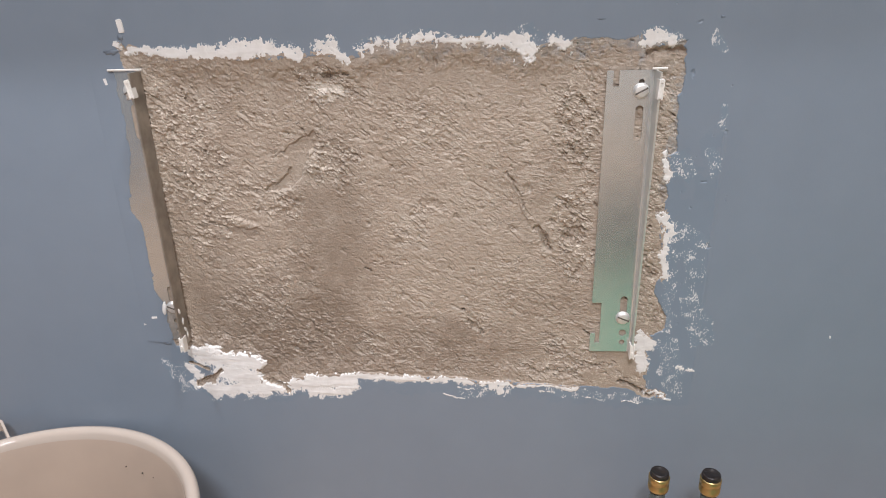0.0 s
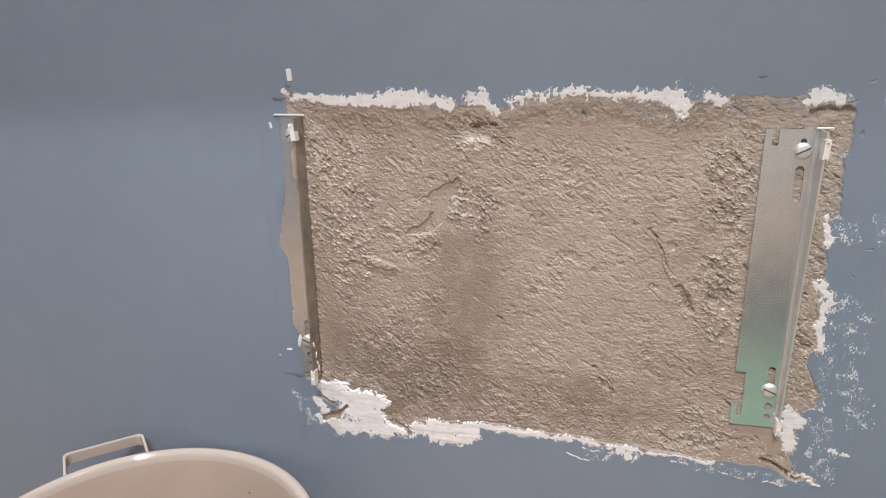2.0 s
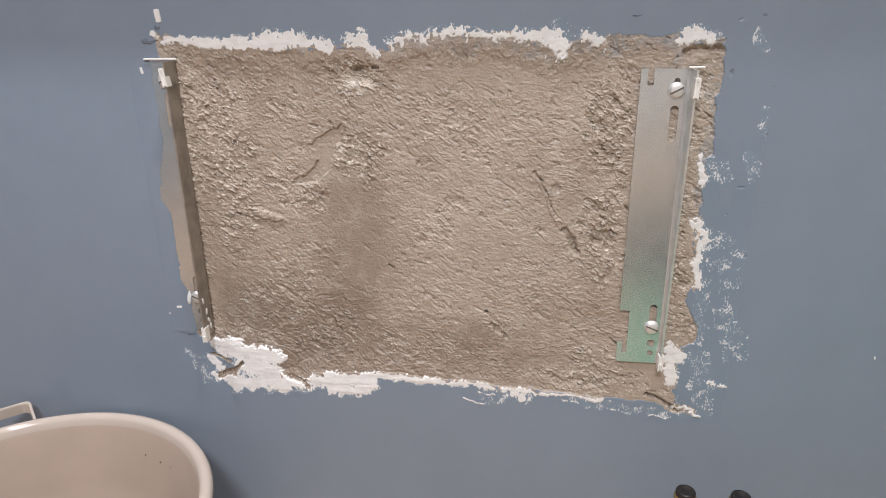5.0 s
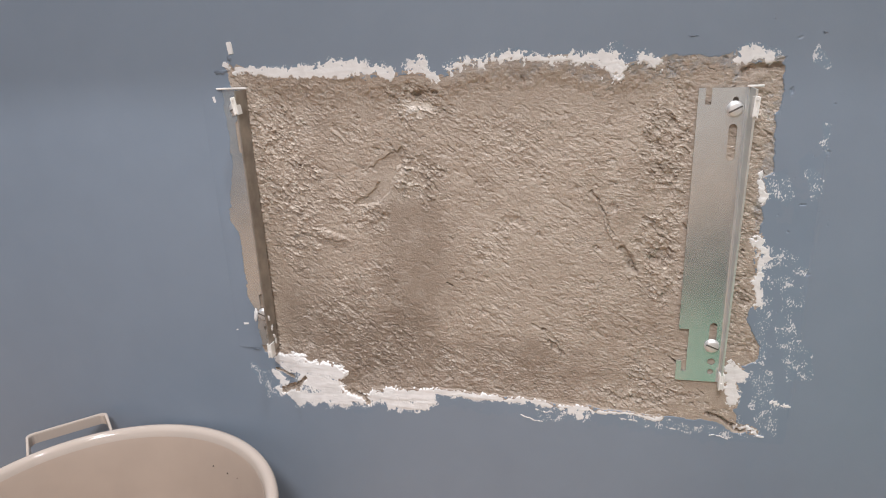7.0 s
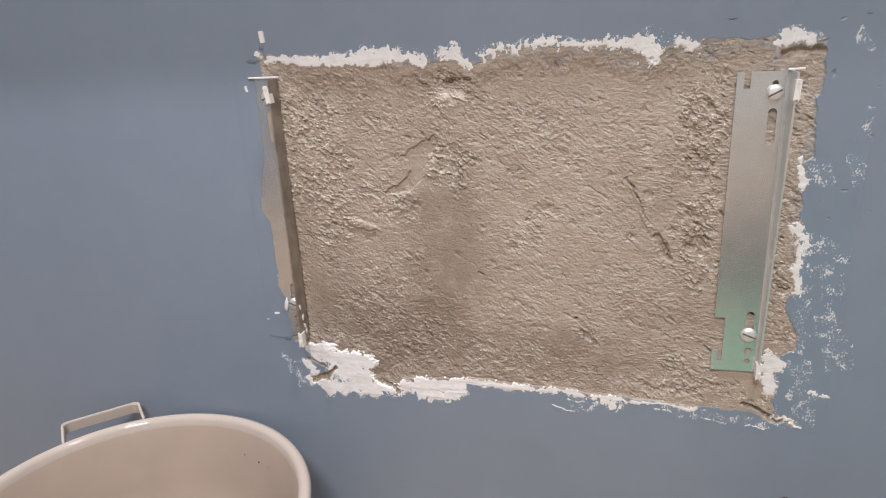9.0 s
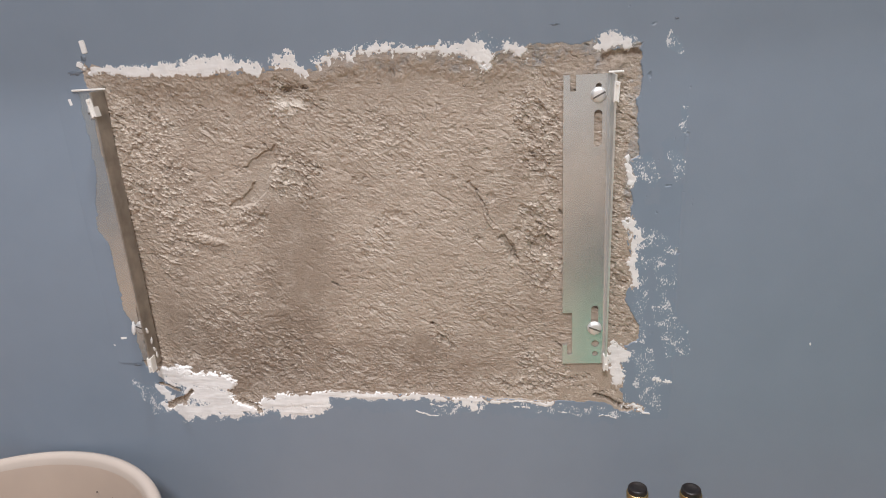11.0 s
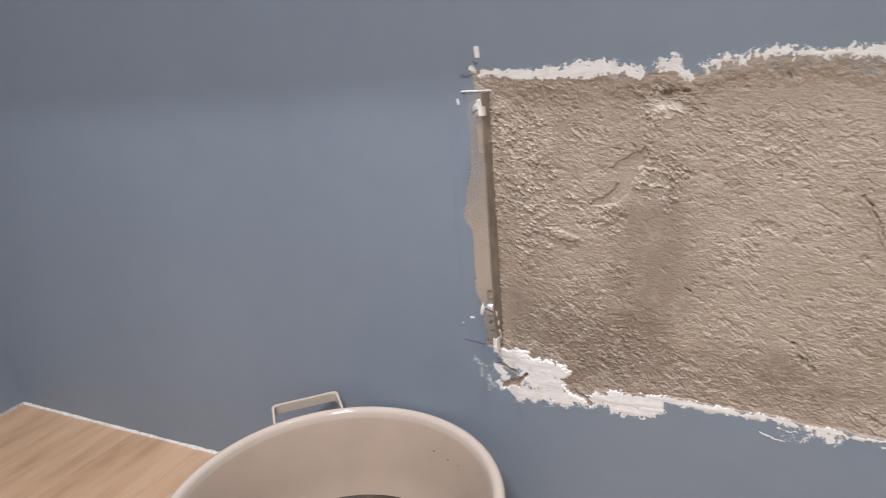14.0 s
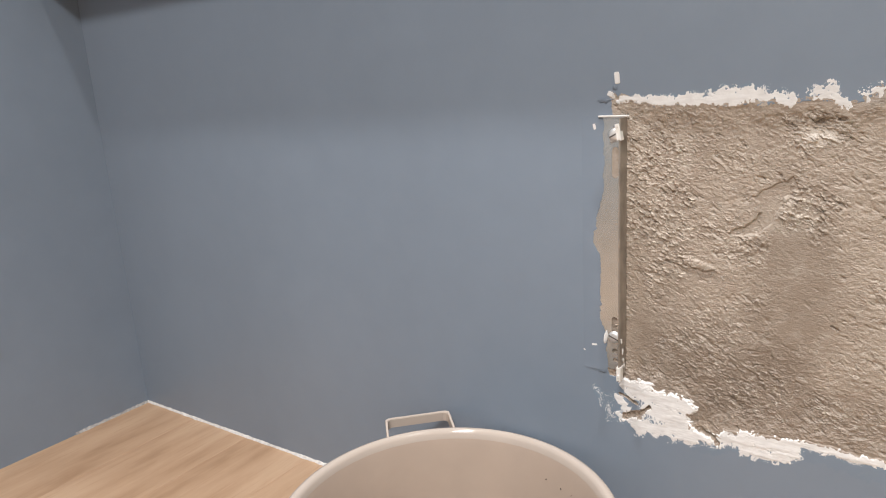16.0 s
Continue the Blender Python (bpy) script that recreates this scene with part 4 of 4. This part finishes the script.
# ---- capped pipes ----


def capped_pipe(x, y, top, label):
    base = tagged(new("capped_pipe"), label, "pipe", group="capped radiator pipes")
    base.location = (x, y, 0)
    bm = bmesh.new()
    lathe(bm, [(0.0, 0.0), (0.0095, 0.0), (0.0095, top - 0.024), (0.0, top - 0.024)], 24)
    part("pipe", bm, PIPE, base, "dark grey plastic pipe", True)
    bm = bmesh.new()
    a = top - 0.028
    lathe(bm, [(0.0095, a), (0.0122, a + 0.0005), (0.0128, a + 0.003), (0.0128, a + 0.009), (0.0118, a + 0.0105), (0.0118, a + 0.0125),
               (0.0130, a + 0.014), (0.0130, a + 0.020), (0.0122, a + 0.0215), (0.0, a + 0.0215)], 24)
    part("fitting", bm, BRASS, base, "brass fitting", True)
    bm = bmesh.new()
    a = top - 0.0065
    lathe(bm, [(0.0116, a), (0.0116, a + 0.004), (0.0108, a + 0.006), (0.0090, a + 0.0066), (0.0075, a + 0.0052), (0.0, a + 0.0052)], 24)
    part("cap", bm, RUBBER, base, "black rubber cap", True)
    return base


capped_pipe(0.0435, -0.089, 0.2085, "upright pipe with brass fitting and black cap")
capped_pipe(0.1055, -0.093, 0.2105, "upright pipe with brass fitting and black cap")

# ---- basin ----


def wash_basin():
    base = tagged(new("wash_basin"), "large round cream plastic basin standing on the floor", "basin")
    base.location = (-0.743, -0.241, 0)
    base.scale = (1, 1, 1.005)
    bm = bmesh.new()
    lathe(bm, [(0.0, 0.003), (0.150, 0.003), (0.166, 0.006), (0.176, 0.020), (0.196, 0.110), (0.2140, 0.176), (0.2205, 0.184), (0.2285, 0.186), (0.2312, 0.190),
               (0.2312, 0.196), (0.2285, 0.2005), (0.2230, 0.2024), (0.2178, 0.2010), (0.2148, 0.1960), (0.2130, 0.1885)], 128)
    part("bowl", bm, BEIGE, base, "cream plastic bowl with rolled rim", True)
    bm = bmesh.new()
    lathe(bm, [(0.2130, 0.1885), (0.2098, 0.180), (0.193, 0.110), (0.172, 0.022), (0.160, 0.010), (0.0, 0.008)], 128)
    part("inner_wall", bm, SHADED_DUSTY, base, "inner wall with mortar dust, painted darker for its shade", True)
    # rectangular carrying loop
    bm = bmesh.new()
    path = [(0.222, 0.058)] + [(0.265 + 0.009 * math.sin(a), 0.047 + 0.009 * math.cos(a)) for a in (0, 0.4, 0.8, 1.2, 1.57)]
    path += [(u, -w) for u, w in reversed(path)]
    rows = []
    for k, (u, w) in enumerate(path):
        su = -0.0036 * min(max((u - 0.255) / 0.012, 0.0), 1.0)
        sw = -0.0036 * max(min(w / 0.05, 1.0), -1.0)
        up = 0.008 if 0 < k < len(path) - 1 else -0.003
        rows.append([bm.verts.new((a, b, c + up)) for a, b, c in ((u, w, 0.184), (u, w, 0.1985), (u + 0.2 * su, w + 0.2 * sw, 0.2005), (u + su, w + sw, 0.2005), (u + 1.2 * su, w + 1.2 * sw, 0.1985), (u + 1.2 * su, w + 1.2 * sw, 0.184))])
    for p, q in zip(rows, rows[1:]):
        for k in range(6):
            bm.faces.new((p[k], p[(k + 1) % 6], q[(k + 1) % 6], q[k]))
    grip = part("handle", bm, BEIGE, base, "rectangular cream plastic handle")
    grip.matrix_local = pose(0.003, -0.003, 0.0, 0, 0, 134)
    for k in range(15):
        bm = bmesh.new()
        bmesh.ops.create_icosphere(bm, subdivisions=1, radius=dice.uniform(0.0007, 0.0015))
        a, h = radians(dice.uniform(-15, 75) if k < 6 else dice.uniform(6, 24)), dice.uniform(0.085, 0.176)
        r = 0.192 + (h - 0.11) * 0.207 - 0.0002
        s = part("mortar_speck", bm, SPECK, base)
        s.matrix_local = pose(r * math.cos(a), r * math.sin(a), h)
    return base


wash_basin()
bm = bmesh.new()
lathe(bm, [(0.0, 0.063), (0.120, 0.0633), (0.1810, 0.0640), (0.1790, 0.054), (0.0, 0.054)], 96)
water = tagged(finish("dirty_water", bm, SLURRY, True), "dark murky water lying in the cream basin", "water")
water.location = (-0.743, -0.241, 0)

# ---- loose things ----


def tape_loop():
    """A folded end of stiff tape stuck to the side wall."""
    base = tagged(new("tape_strip"), "red and white plastic tape strip on the side wall", "tape")
    base.location = (XL, -0.328, 0.288)
    line = [(0.013, -0.080), (0.0135, -0.050), (0.0145, -0.022), (0.0150, -0.010)]
    line += [(0.0075 + 0.0075 * math.cos(k * math.pi / 8), -0.010 + 0.014 * math.sin(k * math.pi / 8)) for k in range(1, 9)]
    line += [(0.0005, -0.030), (0.0, -0.055), (0.0, -0.080)]
    for name, low, high, mat, words, grow in (("upper_edge", -0.0016, 0.0, PALETAPE, "pale upper edge of the tape", 0.0002), ("red_band", -0.0082, -0.0016, REDTAPE, "red looped band", 0.0)):
        bm = bmesh.new()
        rows = []
        for k, (u, w) in enumerate(line):
            p, q = Vector(line[max(k - 1, 0)]), Vector(line[min(k + 1, len(line) - 1)])
            side = Vector((q.y - p.y, p.x - q.x)).normalized() * (0.0005 + grow)
            dip = 0.0016 * noise.noise((w * 40, u * 40, 0))
            rows.append([bm.verts.new((max(u + side.x * f, 0.0), w + side.y * f, h + dip)) for f, h in ((1, low), (1, high), (-1, high), (-1, low))])
        for p, q in zip(rows, rows[1:]):
            for k in range(4):
                bm.faces.new((p[k], p[(k + 1) % 4], q[(k + 1) % 4], q[k]))
        bm.faces.new(rows[0]), bm.faces.new(rows[-1])
        part(name, bm, mat, base, words)
    bm = bmesh.new()
    rows = []
    for k in range(9):
        f = k / 8
        out, wide = 0.0158 + 0.003 * math.sin(3 * f), 0.0105 - 0.002 * f
        rows.append([bm.verts.new((out + d, -0.006 + e * wide + 0.002 * f, -0.0075 - 0.019 * f + 0.002 * e * f)) for e, d in ((-1, 0), (-0.3, 0.0012), (0.4, 0.0004), (1, 0.001), (1, 0.0002), (0.4, -0.0004), (-0.3, 0.0004), (-1, -0.0008))])
    for p, q in zip(rows, rows[1:]):
        for k in range(8):
            bm.faces.new((p[k], p[(k + 1) % 8], q[(k + 1) % 8], q[k]))
    bm.faces.new(rows[0]), bm.faces.new(rows[-1])
    part("hanging_tab", bm, REDTAPE, base, "red and white crumpled tab", True)
    return base


tape_loop()


# out of view; stands for the green thing mirrored low in the bracket plate
def reflected_sheet():
    bm = bmesh.new()
    nx, ny = 28, 34
    vs = [[bm.verts.new((0.02 + 1.2 * i / nx + 0.02 * noise.noise((j * 0.4, 1, 0)), -0.98 + 0.65 * j / ny, 0.004 + 0.006 * abs(noise.noise((i * 0.35, j * 0.3, 2))))) for j in range(ny + 1)] for i in range(nx + 1)]
    for i in range(nx):
        for j in range(ny):
            bm.faces.new((vs[i][j], vs[i + 1][j], vs[i + 1][j + 1], vs[i][j + 1]))
    ob = finish("reflected_sheet", bm, GREEN, True)
    mod = ob.modifiers.new("thick", "SOLIDIFY")
    mod.thickness = 0.003
    return tagged(ob, "unseen crumpled green sheet added for its reflection in the bracket", "dust sheet")


reflected_sheet()


# out of view; added only to darken the middle of the plate's reflection
def added_bag():
    base = tagged(new("added_bag"), "unseen dark fabric bag added for its reflection in the bracket", "bag")
    base.location = (0.30, -1.13, 0)
    bm = bmesh.new()
    box(bm, -0.26, 0.26, -0.11, 0.11, 0.0, 0.19)
    bmesh.ops.subdivide_edges(bm, edges=list(bm.edges), cuts=4, use_grid_fill=True)
    for v in bm.verts:
        v.co.y *= 1 - 0.35 * (v.co.z / 0.19) ** 2
        v.co += 0.010 * noise.noise_vector(v.co * 9) * min(v.co.z * 12, 1)
        v.co.z = max(v.co.z, 0.0)
    part("body", bm, CLOTH, base, "dark fabric body", True)
    bm = bmesh.new()
    n, rows = 18, []
    for i in range(n + 1):
        a = math.pi * i / n
        x, z = 0.12 * math.cos(a), 0.175 + 0.06 * math.sin(a)
        rows.append([bm.verts.new((x + dx, dy, z + dx * 0.2)) for dx, dy in ((-0.003, -0.014), (0.003, -0.014), (0.003, 0.014), (-0.003, 0.014))])
    for p, q in zip(rows, rows[1:]):
        for k in range(4):
            bm.faces.new((p[k], p[(k + 1) % 4], q[(k + 1) % 4], q[k]))
    part("carry_strap", bm, CLOTH, base, "dark webbing strap")
    return base


added_bag()
